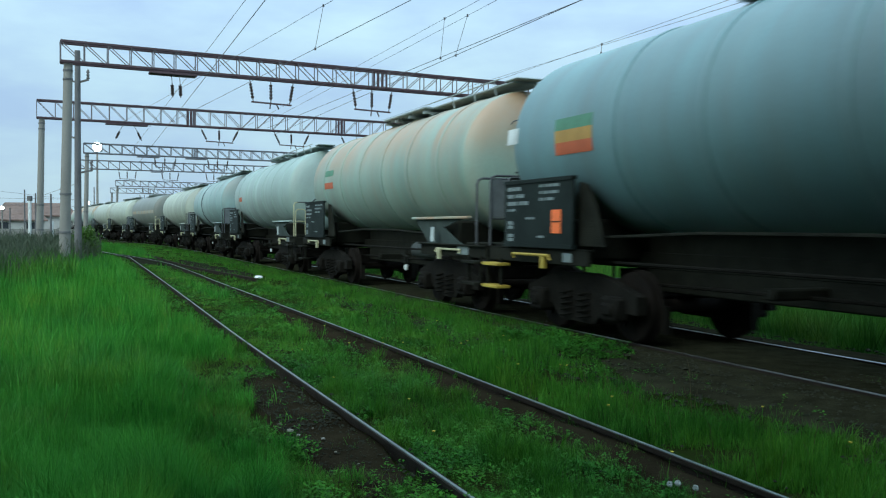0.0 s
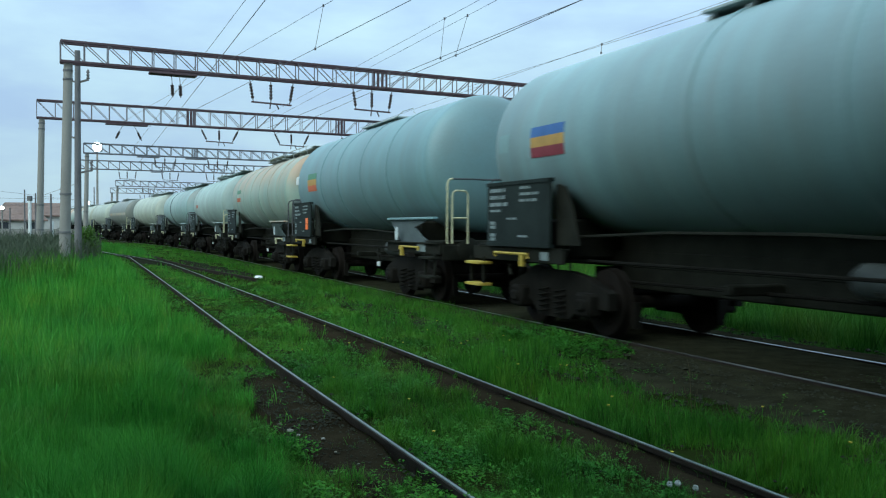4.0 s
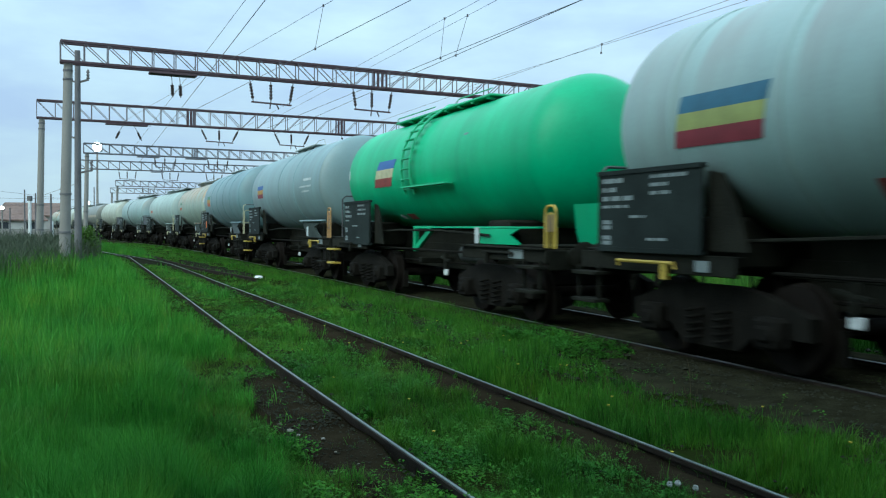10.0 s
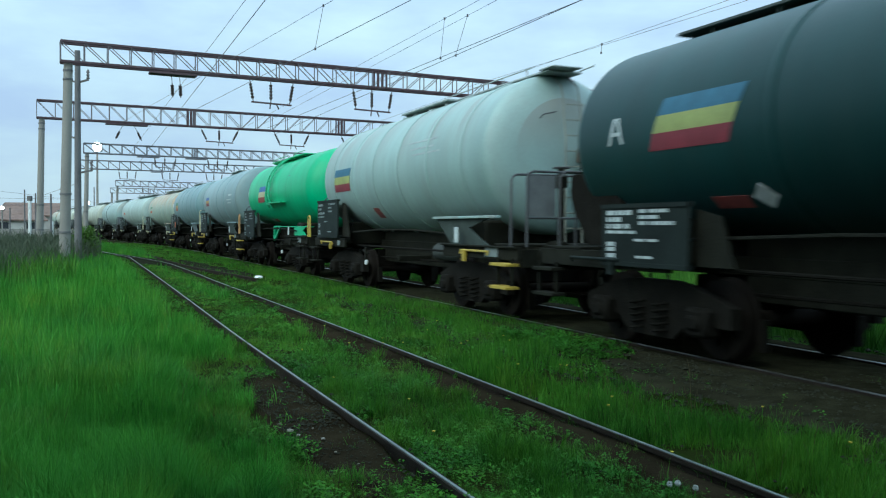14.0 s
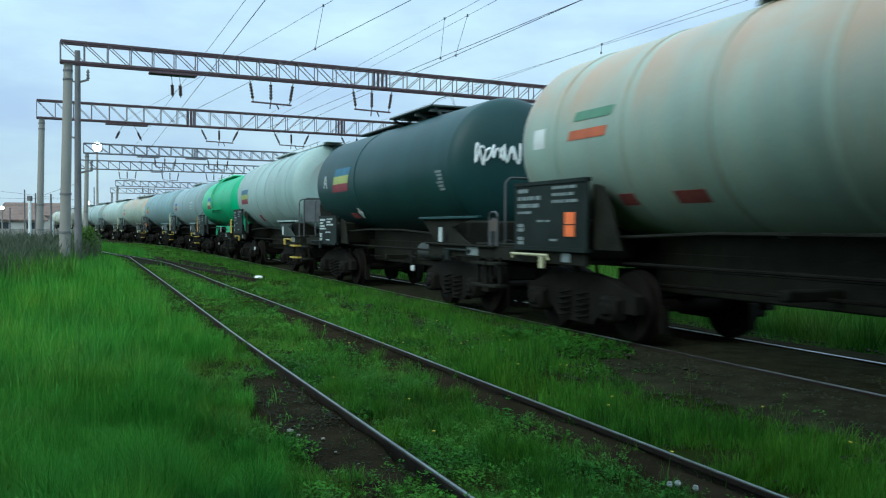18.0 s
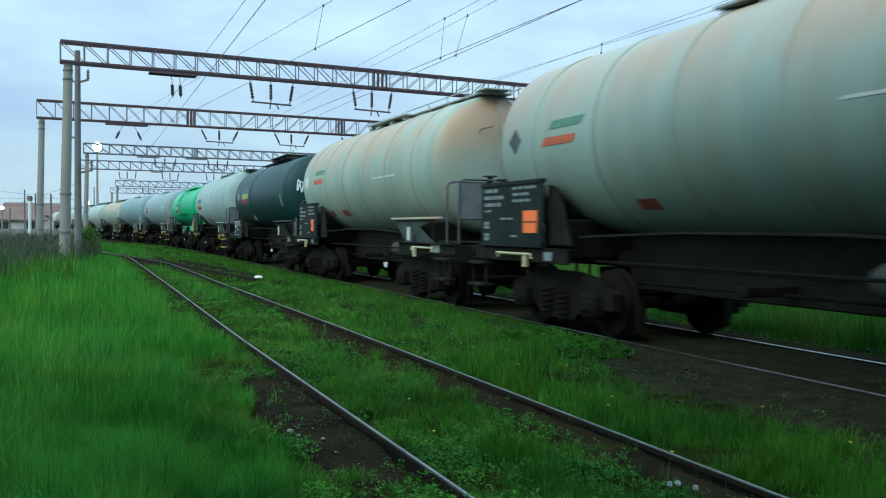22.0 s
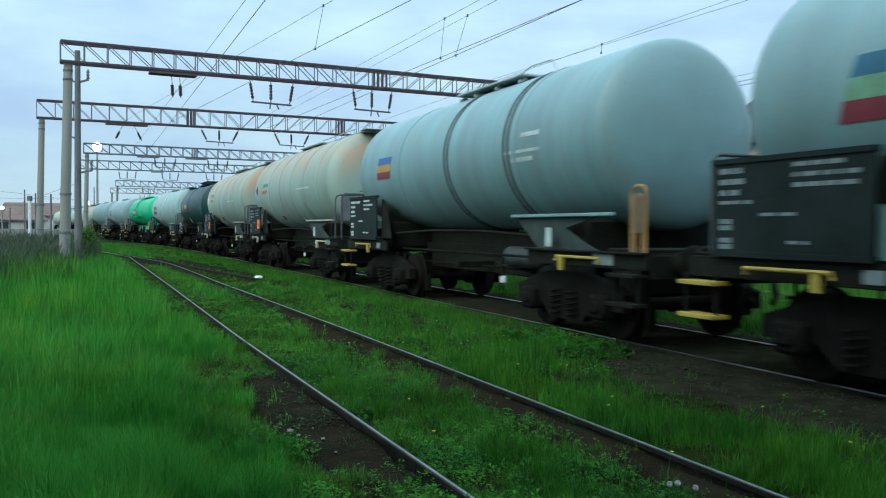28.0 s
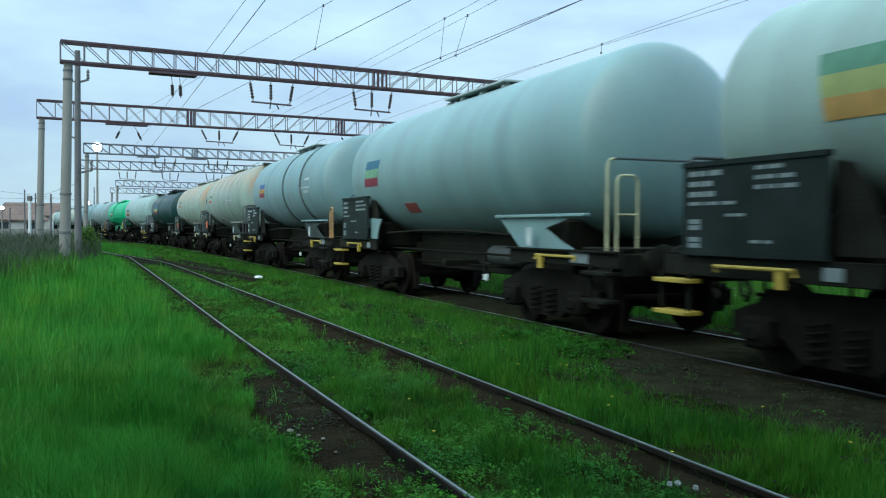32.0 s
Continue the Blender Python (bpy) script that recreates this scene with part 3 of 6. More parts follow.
def patchy(X, Y, f, seed):
    """Smooth noise over the ground from a few waves."""
    r = np.random.RandomState(seed)
    v = np.zeros(len(X))
    for k in range(7):
        a, w, p = r.uniform(0, 2 * np.pi), f * r.uniform(0.5, 2.0), r.uniform(0, 6.28)
        v += np.sin((X * np.cos(a) + Y * np.sin(a)) * w + p)
    return v / 7


def across(X, Y):
    """How far points lie to the right of the siding's middle, and how far along it."""
    x, y = X - 1.2156, Y - 4.2
    return x * math.cos(SIDE_H) - y * math.sin(SIDE_H), x * math.sin(SIDE_H) + y * math.cos(SIDE_H)


def bare_patch(side, al, p2, p3):
    """Where the earth lies open: a worn patch beside the siding's near rail and strips under both rails."""
    rag = 0.10 * p2 + 0.10 * p3
    worn = (side < -GAUGE + 0.06) & (side > -GAUGE - 0.62 * np.sqrt(np.clip(1 - ((al - 3.5) / 2.35) ** 2, 0, 1)) + rag)
    under = (side > GAUGE - 0.24 - 0.18 * np.clip(p2 + 0.5 * p3, -0.6, 0.7)) & (side < GAUGE) & (al < 12)
    return worn, under


def bare_cross(X, Y):
    """The oily ground round the crossing of the tracks."""
    far = (dist_to(X, Y, L_LEFT) < 0.8) & (dist_to(X, Y, L_RIGHT) < 0.9) & (Y > 35) & (Y < 43)
    return far | ((dist_to(X, Y, L_THIRD) < 0.85) & (Y > 24) & (Y < 44))


def make_grass():
    rng = np.random.RandomState(4)
    N = 1150000
    r = 3.4 * np.exp(rng.uniform(0, 1, N) * math.log(80 / 3.4))
    b = np.radians(rng.uniform(-30, 30, N))
    X, Y = r * np.sin(b), r * np.cos(b)
    Xa, Ya = rng.uniform(-25, 40, 40000), rng.uniform(-18, 45, 40000)
    rb, bb = 0.6 + 5.5 * rng.uniform(0, 1, 45000) ** 0.6, rng.uniform(0, 6.2832, 45000)
    Xa, Ya = np.r_[Xa, rb * np.sin(bb)], np.r_[Ya, rb * np.cos(bb)]
    out = (np.abs(np.degrees(np.arctan2(Xa, Ya))) > 29) | (np.hypot(Xa, Ya) < 3.4)
    Xa, Ya = Xa[out], Ya[out]
    X, Y, r = np.r_[X, Xa], np.r_[Y, Ya], np.r_[r, np.maximum(7, np.hypot(Xa, Ya))]
    n = len(X)
    u = rng.uniform(0, 1, n)
    dl, dr = dist_to(X, Y, L_LEFT), dist_to(X, Y, L_RIGHT)
    dt, s = line_dist(X, Y)
    side, al = across(X, Y)
    p1, p2, p3 = patchy(X, Y, 1.1, 1), patchy(X, Y, 3.2, 2), patchy(X, Y, 7.5, 3)
    p4 = patchy(X, Y, 16.0, 14) + patchy(X, Y, 9.0, 15)  # tufts
    left = (side < -GAUGE - 0.30 + 0.12 * p2) | ((Y > 18) & (dt > 3.9))
    # tall meadow, short growth between the tracks, an upright stand beside the siding's far rail
    h = np.where(left, 0.27 + 0.17 * p1 + 0.12 * p2 + 0.07 * p3, 0.10 + 0.05 * p1 + 0.06 * p2 + 0.06 * p3)
    stand = (side > GAUGE + 0.10) & (side < 2.25 + 0.3 * p2) & (al < 5.6 + 0.9 * p1 + 0.7 * p2)
    stand &= p1 + p2 > -0.75
    h = np.where(stand, (0.125 + 0.07 * p1 + 0.08 * p2 + 0.07 * p3) * np.clip((2.75 - side) / 0.9, 0.45, 1), h)
    behind = dt < -2.2
    h = np.where(behind, 0.34 + 0.14 * p1, h)
    near_worn = np.clip((-GAUGE - 0.45 - side) / 1.0, 0.36, 1) + np.clip(np.abs(al - 2.4) - 3.8, 0, 1)
    h = np.where(left & (al < 9), h * np.minimum(1, near_worn), h)
    h *= rng.uniform(0.45, 1.35, n) * np.clip(1 + 1.1 * p4, 0.45, 1.8)
    h = np.where(stand, h * np.clip(1 + 0.8 * p4, 0.5, 1.3), h)
    h = np.clip(h, 0.025, 0.75)
    keep = (dl > 0.07 + 0.05 * (r > 15)) & (dr > 0.07 + 0.05 * (r > 15))
    # thin on the bare earth, the ballast and round the crossing
    worn, under = bare_patch(side, al, p2, p3)
    bare = worn | (under & (p2 + 0.6 * p3 > -0.35))
    bare |= bare_cross(X, Y) & (p2 > -0.5)
    bare |= (np.abs(side) < GAUGE) & (p1 + p2 + 0.6 * p3 > 0.55)
    gravel = (side > 2.4 + 0.25 * p2) & (dt > 0.8) & (al < 5.6 + 0.5 * p3)
    bare |= gravel & (p2 + 0.7 * p3 > -0.12)
    bare |= (dt > 1.2) & (dt < 4.5) & (s > 5) & ~left & (p2 + 0.5 * p3 > 0.30) & (rng.uniform(0, 1, n) < 0.6)
    keep &= ~(bare & (u < np.where(Y > 20, 0.72, np.where(gravel, 0.74, 0.955))))
    h = np.where(gravel & bare, np.minimum(h, 0.05), h)
    bed = np.abs(dt) < 1.75 + 0.25 * p2
    tuft = (p2 + 0.8 * p3 + 0.3 * p4 > 0.42)  # green growing between the running rails
    keep &= ~(bed & (u < np.where(s > 12, np.where(dt > 0.9, 0.12, 0.85), np.where(dt > 1.0, np.where(p3 + p4 > 0.1, 0.45, 0.9), np.where(tuft, 0.35, 0.96)))))
    h = np.where(bed, np.minimum(h, 0.13), h)
    h = np.where((dl < 0.3) | ((dr < 0.3) & (side < GAUGE)), np.minimum(h, 0.10), h)
    h = np.where((Y > 14) & (np.minimum(dl, dr) < 0.7), np.minimum(h, 0.045 + 0.10 * np.minimum(dl, dr)), h)
    verge = (dt > 0.9) & (dt < 1.9) & (s > 11.5)
    h = np.where(verge, np.maximum(h, 0.19 + 0.06 * p2) * rng.uniform(0.8, 1.3, n), h)
    far_bed = np.abs(dt + 6.9) < 1.6
    keep &= ~(far_bed & (rng.uniform(0, 1, n) < 0.8))
    keep &= (np.hypot(X, Y) > 0.5)
    keep &= ~(stand & (rng.uniform(0, 1, n) < np.clip(0.25 + 1.4 * (-p2 - 0.7 * p3), 0.05, 0.9)))
    gap = rng.uniform(0, 1, n) < np.clip(0.06 + 0.4 * (-p1 - 0.2) + 0.4 * (-p2 - .2) + 0.3 * (-p3 - 0.2) + 0.9 * (-p4 - 0.1), 0, 0.85)
    keep &= ~gap
    w = (0.0018 + 0.00046 * r) * rng.uniform(0.5, 1.5, n)
    lean = rng.uniform(0.03, 0.60, n) ** 0.95
    lean = np.where(h < 0.16, lean * 1.5, lean)
    lean = np.where(stand, lean * 0.85, lean)
    short = ((h < 0.17) & ~stand) | behind
    far = r > 11
    for name, sel, m, lab in (("meadow_grass", keep & ~short & left, M_GRASS, "lush tall green meadow grass"), ("upright_grass", keep & ~short & ~left, M_GRASS_STAND, "upright fresh grass beside the siding"), ("short_grass", keep & short, M_GRASS_SHORT, "short green grass and moss between the rails")):
        q = sel & ~far
        cloud_mesh(name, blades(X[q], Y[q], h[q], w[q], lean[q], rng), 3, m, lab, "grass")
        q = sel & far
        co = blades(X[q], Y[q], h[q], w[q] * 1.4, lean[q], rng)
        cloud_mesh(name, co[:, [0, 1, 4]], 1, m, lab + " further off", "grass")


make_grass()


def rubble(name, X, Y, Z, size, material, label, rng):
    """Loose stones: lopsided eight-sided lumps lying on the ground."""
    n = len(X)
    base = np.array([(1, 0, 0), (-1, 0, 0), (0, 1, 0), (0, -1, 0), (0.2, 0.1, 0.55), (0, 0, -0.5)])
    v = base[None] * (size[:, None, None] * rng.uniform(0.6, 1.3, (n, 6, 1)))
    a = rng.uniform(0, 6.28, n)[:, None]
    x, y = v[:, :, 0] * np.cos(a) - v[:, :, 1] * np.sin(a), v[:, :, 0] * np.sin(a) + v[:, :, 1] * np.cos(a)
    v = np.stack([x + X[:, None], y + Y[:, None], v[:, :, 2] + Z[:, None]], axis=2)
    tri = np.array([(0, 2, 4), (2, 1, 4), (1, 3, 4), (3, 0, 4), (2, 0, 5), (1, 2, 5), (3, 1, 5), (0, 3, 5)])
    cloud_mesh(name, v[:, tri].reshape(n * 8, 3, 3), 1, material, label, "gravel")


def make_rubble():
    rng = np.random.RandomState(31)
    n = 9000
    s = rng.uniform(2, 21, n)
    d = np.where(rng.uniform(0, 1, n) < 0.6, rng.uniform(0.9, 2.7, n), rng.uniform(-2.0, 0.7, n))
    P = np.array([line(a, b)[:2] for a, b in zip(s, d)])
    z = np.where(np.abs(d) < 1.4, -0.030, np.where(np.abs(d) < 1.9, -0.06, GROUND_Z + 0.03))
    rubble("track_gravel", P[:, 0], P[:, 1], z, rng.uniform(0.008, 0.026, n) * np.where(rng.uniform(0, 1, n) < 0.06, 1.8, 1.0), M_STONE, "loose grimy stones beside the rails", rng)
    n = 1500
    wx, wy = side_pt(3.4 + rng.normal(0, 1.0, n), -GAUGE - 0.06 - 0.5 * rng.uniform(0, 1, n))
    rubble("siding_gravel", wx, wy, np.full(n, -0.052), rng.uniform(0.004, 0.014, n) * np.where(rng.uniform(0, 1, n) < 0.05, 2.0, 1.0), M_STONE, "small stones on the worn earth beside the siding", rng)
    n = 2600
    Q = np.concatenate([L_LEFT[14:112], L_RIGHT[14:116]])
    i = rng.randint(0, len(Q), n)
    off = rng.normal(0, 0.30, (n, 2))
    rubble("siding_gravel", Q[i, 0] + off[:, 0], Q[i, 1] + off[:, 1], np.full(n, -0.058), rng.uniform(0.006, 0.022, n), M_STONE, "sunken pebbles along the siding", rng)


make_rubble()


M_WEED = foliage("low_weed_leaves", (0.01024, 0.04973, 0.00585), (0.02486, 0.117, 0.0117), (0.04973, 0.1827, 0.02194), 0.7, (1.6, 1.0, 0.8), (0.8, 0.85, 1.2))
M_WEED_FRESH = foliage("fresh_weed_leaves", (0.01211, 0.06189, 0.005382), (0.0296, 0.1278, 0.01076), (0.05651, 0.195, 0.01884), 0.7)


def leafy(cx, cy, size, low, high, count, rng):
    """Broad-leaved plants: a whorl of folded leaves on each, at several heights."""
    out = []
    n = len(cx)
    top = low + (high - low) * rng.uniform(0, 1, n)
    for k in range(count):
        a = rng.uniform(0, 2 * np.pi, n)
        L = size * rng.uniform(0.6, 1.4, n)
        W = L * rng.uniform(0.26, 0.42, n)
        z = GROUND_Z + top * rng.uniform(0.35, 1.0, n)
        dx, dy = np.cos(a), np.sin(a)
        rad = size * rng.uniform(0.1, 0.7, n)
        ox, oy = cx + dx * rad, cy + dy * rad
        rise = rng.uniform(-0.25, 0.55, n)
        co = np.zeros((n, 5, 3))
        co[:, 0] = co[:, 1] = np.c_[ox, oy, z]
        co[:, 2] = np.c_[ox + dx * L * 0.5 - dy * W, oy + dy * L * 0.5 + dx * W, z + L * (0.3 * rise + 0.18)]
        co[:, 3] = np.c_[ox + dx * L * 0.5 + dy * W, oy + dy * L * 0.5 - dx * W, z + L * (0.3 * rise + 0.18)]
        co[:, 4] = np.c_[ox + dx * L, oy + dy * L, z + L * rise]
        out.append(co)
    return np.concatenate(out)


def make_weeds():
    """Low broad-leaved plants between the blades, nettles before the main line, dry stalks on the meadow's far side."""
    rng = np.random.RandomState(9)
    N = 26000
    r = 4.0 * np.exp(rng.uniform(0, 1, N) * math.log(24 / 4.0))
    b = np.radians(rng.uniform(-24, 30, N))
    cx, cy = r * np.sin(b), r * np.cos(b)
    side, al = across(cx, cy)
    p1, p2, p3 = patchy(cx, cy, 1.1, 1), patchy(cx, cy, 3.2, 2), patchy(cx, cy, 7.5, 3)
    worn, under = bare_patch(side, al, p2, p3)
    dt, _ = line_dist(cx, cy)
    keep = (side > -GAUGE - 0.5) & (dist_to(cx, cy, L_LEFT) > 0.13) & (dist_to(cx, cy, L_RIGHT) > 0.13) & (dt > 1.5)
    keep &= ~((worn | under) & (rng.uniform(0, 1, N) < 0.93))
    keep &= ~((side > GAUGE) & (side < 2.5) & (al < 4.4))
    keep &= ~((side > 2.5) & (al < 5.4) & (rng.uniform(0, 1, N) < 0.8))
    keep &= patchy(cx, cy, 2.6, 5) + 0.7 * patchy(cx, cy, 6.5, 6) > rng.normal(0.05, 0.22, N)
    keep &= ~(bare_cross(cx, cy) & (rng.uniform(0, 1, N) < 0.8))
    q = keep & (r < 11)
    cloud_mesh("low_weeds", leafy(cx[q], cy[q], 0.016 + 0.0011 * r[q], 0.03, 0.12, 8, rng), 3, M_WEED, "low broad-leaved green weeds between the rails", "weeds")
    q = keep & (r >= 11)
    cloud_mesh("low_weeds", leafy(cx[q], cy[q], 0.020 + 0.0020 * r[q], 0.04, 0.13, 5, rng)[:, [0, 2, 4]], 1, M_WEED, "low broad-leaved green weeds further off", "weeds")
    # a bed of nettles before the main line and a few plants at the worn patch
    n = 460
    ang, rad = rng.uniform(0, 6.28, n), np.sqrt(rng.uniform(0, 1, n))
    l, d = 6.5 + 1.35 * rad * np.cos(ang), 3.05 + 0.42 * rad * np.sin(ang) + 0.12 * np.sin(3 * ang)
    nx, ny = side_pt(l, d)
    cloud_mesh("nettles", leafy(nx, ny, np.full(n, 0.040), 0.07, 0.21, 15, rng), 3, M_WEED, "dense bed of green nettles before the main line", "weeds")
    spots = [(1.05, -1.0, 0.30, 60), (1.25, -1.45, 0.25, 40), (2.35, -1.35, 0.14, 26), (5.5, -1.15, 0.30, 46), (2.9, -1.5, 0.2, 30), (0.7, -0.6, 0.2, 30)]
    pl = np.concatenate([np.c_[np.full(k, a) + rng.normal(0, w * 0.6, k), np.full(k, c) + rng.normal(0, w * 0.5, k)] for a, c, w, k in spots])
    nx, ny = side_pt(pl[:, 0], pl[:, 1])
    cloud_mesh("low_weeds", leafy(nx, ny, np.full(len(nx), 0.026), 0.05, 0.14, 12, rng), 3, M_WEED_FRESH, "fresh green leafy weeds round the worn earth", "weeds")
    # dry stalks
    n = 8500
    r = 19 + 43 * rng.uniform(0, 1, n) ** 0.75
    b = np.radians(-31 + 9.2 * rng.uniform(0, 1, n) ** 0.9 * np.clip((r - 12) / 26, 0.25, 1) + 0.5 * np.sin(r))
    X, Y = r * np.sin(b), r * np.cos(b)
    h = rng.uniform(0.45, 1.5, n) * np.clip(0.75 + 0.35 * patchy(X, Y, 0.8, 8), 0.4, 1.15)
    lean = rng.uniform(0.02, 0.22, n)
    co = [blades(X, Y, h, 0.005 + 0.00025 * r, lean, rng)]
    for k in range(5):
        f = rng.uniform(0.35, 0.95, n)
        c2 = blades(X, Y, h * rng.uniform(0.2, 0.4, n), 0.005 + 0.00028 * r, rng.uniform(0.5, 1.6, n), rng)
        c2[:, :, 2] += (h * f)[:, None]
        co.append(c2)
    cloud_mesh("dry_weeds", np.concatenate(co), 3, M_DRY, "tall dry grey-brown weeds at the yard's edge", "weeds")
    n = 3200
    r = 4.2 * np.exp(rng.uniform(0, 1, n) * math.log(24 / 4.2))
    b = np.radians(rng.uniform(-30, 30, n))
    X, Y = r * np.sin(b), r * np.cos(b)
    side, al = across(X, Y)
    clump = patchy(X, Y, 1.6, 21) + 0.5 * patchy(X, Y, 4.0, 22)
    ok = (side < -1.3) & (clump > rng.normal(0.25, 0.3, n)) | (side > 1.0) & (side < 2.3) & (al < 5) & (rng.uniform(0, 1, n) < 0.5)
    X, Y, r = X[ok], Y[ok], r[ok]
    cloud_mesh("dead_stalks", blades(X, Y, rng.uniform(0.16, 0.42, len(X)) * np.where(rng.uniform(0, 1, len(X)) < 0.08, 1.9, 1.0), 0.002 + 0.0004 * r, rng.uniform(0.15, 0.6, len(X)), rng), 3, M_STALK, "thin dead stalks standing in the meadow", "weeds")
    n = 7000
    r = rng.uniform(23, 60, n)
    b = np.radians(-31 + 8.2 * rng.uniform(0, 1, n) ** 1.1)
    X, Y = r * np.sin(b), r * np.cos(b)
    cloud_mesh("weed_undergrowth", blades(X, Y, 0.18 + 0.4 * np.clip(patchy(X, Y, 0.9, 12) + 0.5, 0, 1) + rng.uniform(0.0, 0.5, n), 0.008 + 0.0005 * r, rng.uniform(0.1, 0.6, n), rng), 3, M_GRASS_SHORT, "green undergrowth among dry weeds", "weeds")


make_weeds()


def bush(x, y, w, h, n, seed, label):
    rng = np.random.RandomState(seed)
    root = tagged(new("bush"), label, "bush")
    root.matrix_basis = pose(x, y, GROUND_Z)
    bm = bmesh.new()
    tips = []
    for k in range(9):
        a, f = rng.uniform(0, 6.28), rng.uniform(0.3, 0.9)
        tip = (math.cos(a) * w * 0.35 * f, math.sin(a) * w * 0.35 * f, h * rng.uniform(0.55, 0.95))
        tips.append(tip)
        rod(bm, (0.04 * math.cos(a), 0.04 * math.sin(a), -0.05), tip, 0.025, 6, 0.006)
    part("stems", bm, M_BARK, root)
    cl = np.array([[t[0] * rng.uniform(.5, 1.3), t[1] * rng.uniform(.5, 1.3), t[2] * rng.uniform(0.35, 1.0)] for t in tips for _ in range(4)])
    c = cl[rng.randint(0, len(cl), n)] + rng.normal(0, w * 0.13, (n, 3)) * [1, 1, 1.2]
    c[:, 2] = np.clip(c[:, 2], 0.05, h)
    u = rng.normal(0, 1, (n, 3))
    u /= np.linalg.norm(u, axis=1)[:, None]
    v = np.cross(u, rng.normal(0, 1, (n, 3)))
    v /= np.linalg.norm(v, axis=1)[:, None]
    L = rng.uniform(0.05, 0.11, n)[:, None] * (w / 1.4)
    co = np.zeros((n, 5, 3))
    co[:, 0] = co[:, 1] = c
    co[:, 2], co[:, 3], co[:, 4] = c + u * L * .5 + v * L * .4, c + u * L * .5 - v * L * .4, c + u * L
    ob = cloud_mesh("leaves", co, 3, M_LEAF, "", "", "")
    ob.parent = root
    return root


bush(-16.4, 40.6, 1.35, 1.5, 4600, 3, "round green bush beside the rail crossing")
bush(14.2, 31.0, 2.6, 3.0, 3600, 5, "green shrub before the brick house")
bush(19.3, 31.5, 3.2, 3.6, 3600, 6, "tall green shrub before the brick house")


def hedge():
    """A low rank growth of leaves along the far side of the tracks."""
    rng = np.random.RandomState(21)
    n = 50000
    s = -8 + 80 * rng.uniform(0, 1, n) ** 1.5
    d = -11.5 + rng.normal(0, 0.8, n)
    P = np.array([line(a, b)[:2] for a, b in zip(s, d)])
    top = 2.3 + 0.6 * patchy(P[:, 0], P[:, 1], 0.9, 4)
    z = GROUND_Z + rng.uniform(0, 1, n) ** 0.7 * top
    c = np.c_[P, z]
    u = rng.normal(0, 1, (n, 3))
    u /= np.linalg.norm(u, axis=1)[:, None]
    v = np.cross(u, rng.normal(0, 1, (n, 3)))
    v /= np.linalg.norm(v, axis=1)[:, None]
    L = rng.uniform(0.12, 0.30, n)[:, None]
    co = np.zeros((n, 5, 3))
    co[:, 0] = co[:, 1] = c
    co[:, 2], co[:, 3], co[:, 4] = c + u * L * .5 + v * L * .35, c + u * L * .5 - v * L * .35, c + u * L
    cloud_mesh("rank_growth", co, 3, M_HEDGE, "dense rank greenery behind the far track", "bushes")


hedge()


# ---------------------------------------------------------------- overhead line: portal trusses
def insulator(bm, a, b, n=4):
    """A string of porcelain sheds between a and b."""
    a, b = Vector(a), Vector(b)
    rod(bm, a, b, 0.018, 6)
    d = (b - a)
    for k in range(n):
        c = a + d * (0.25 + 0.55 * k / max(1, n - 1))
        e = d.normalized() * 0.05
        rod(bm, c - e, c + e, 0.075, 8, 0.045)


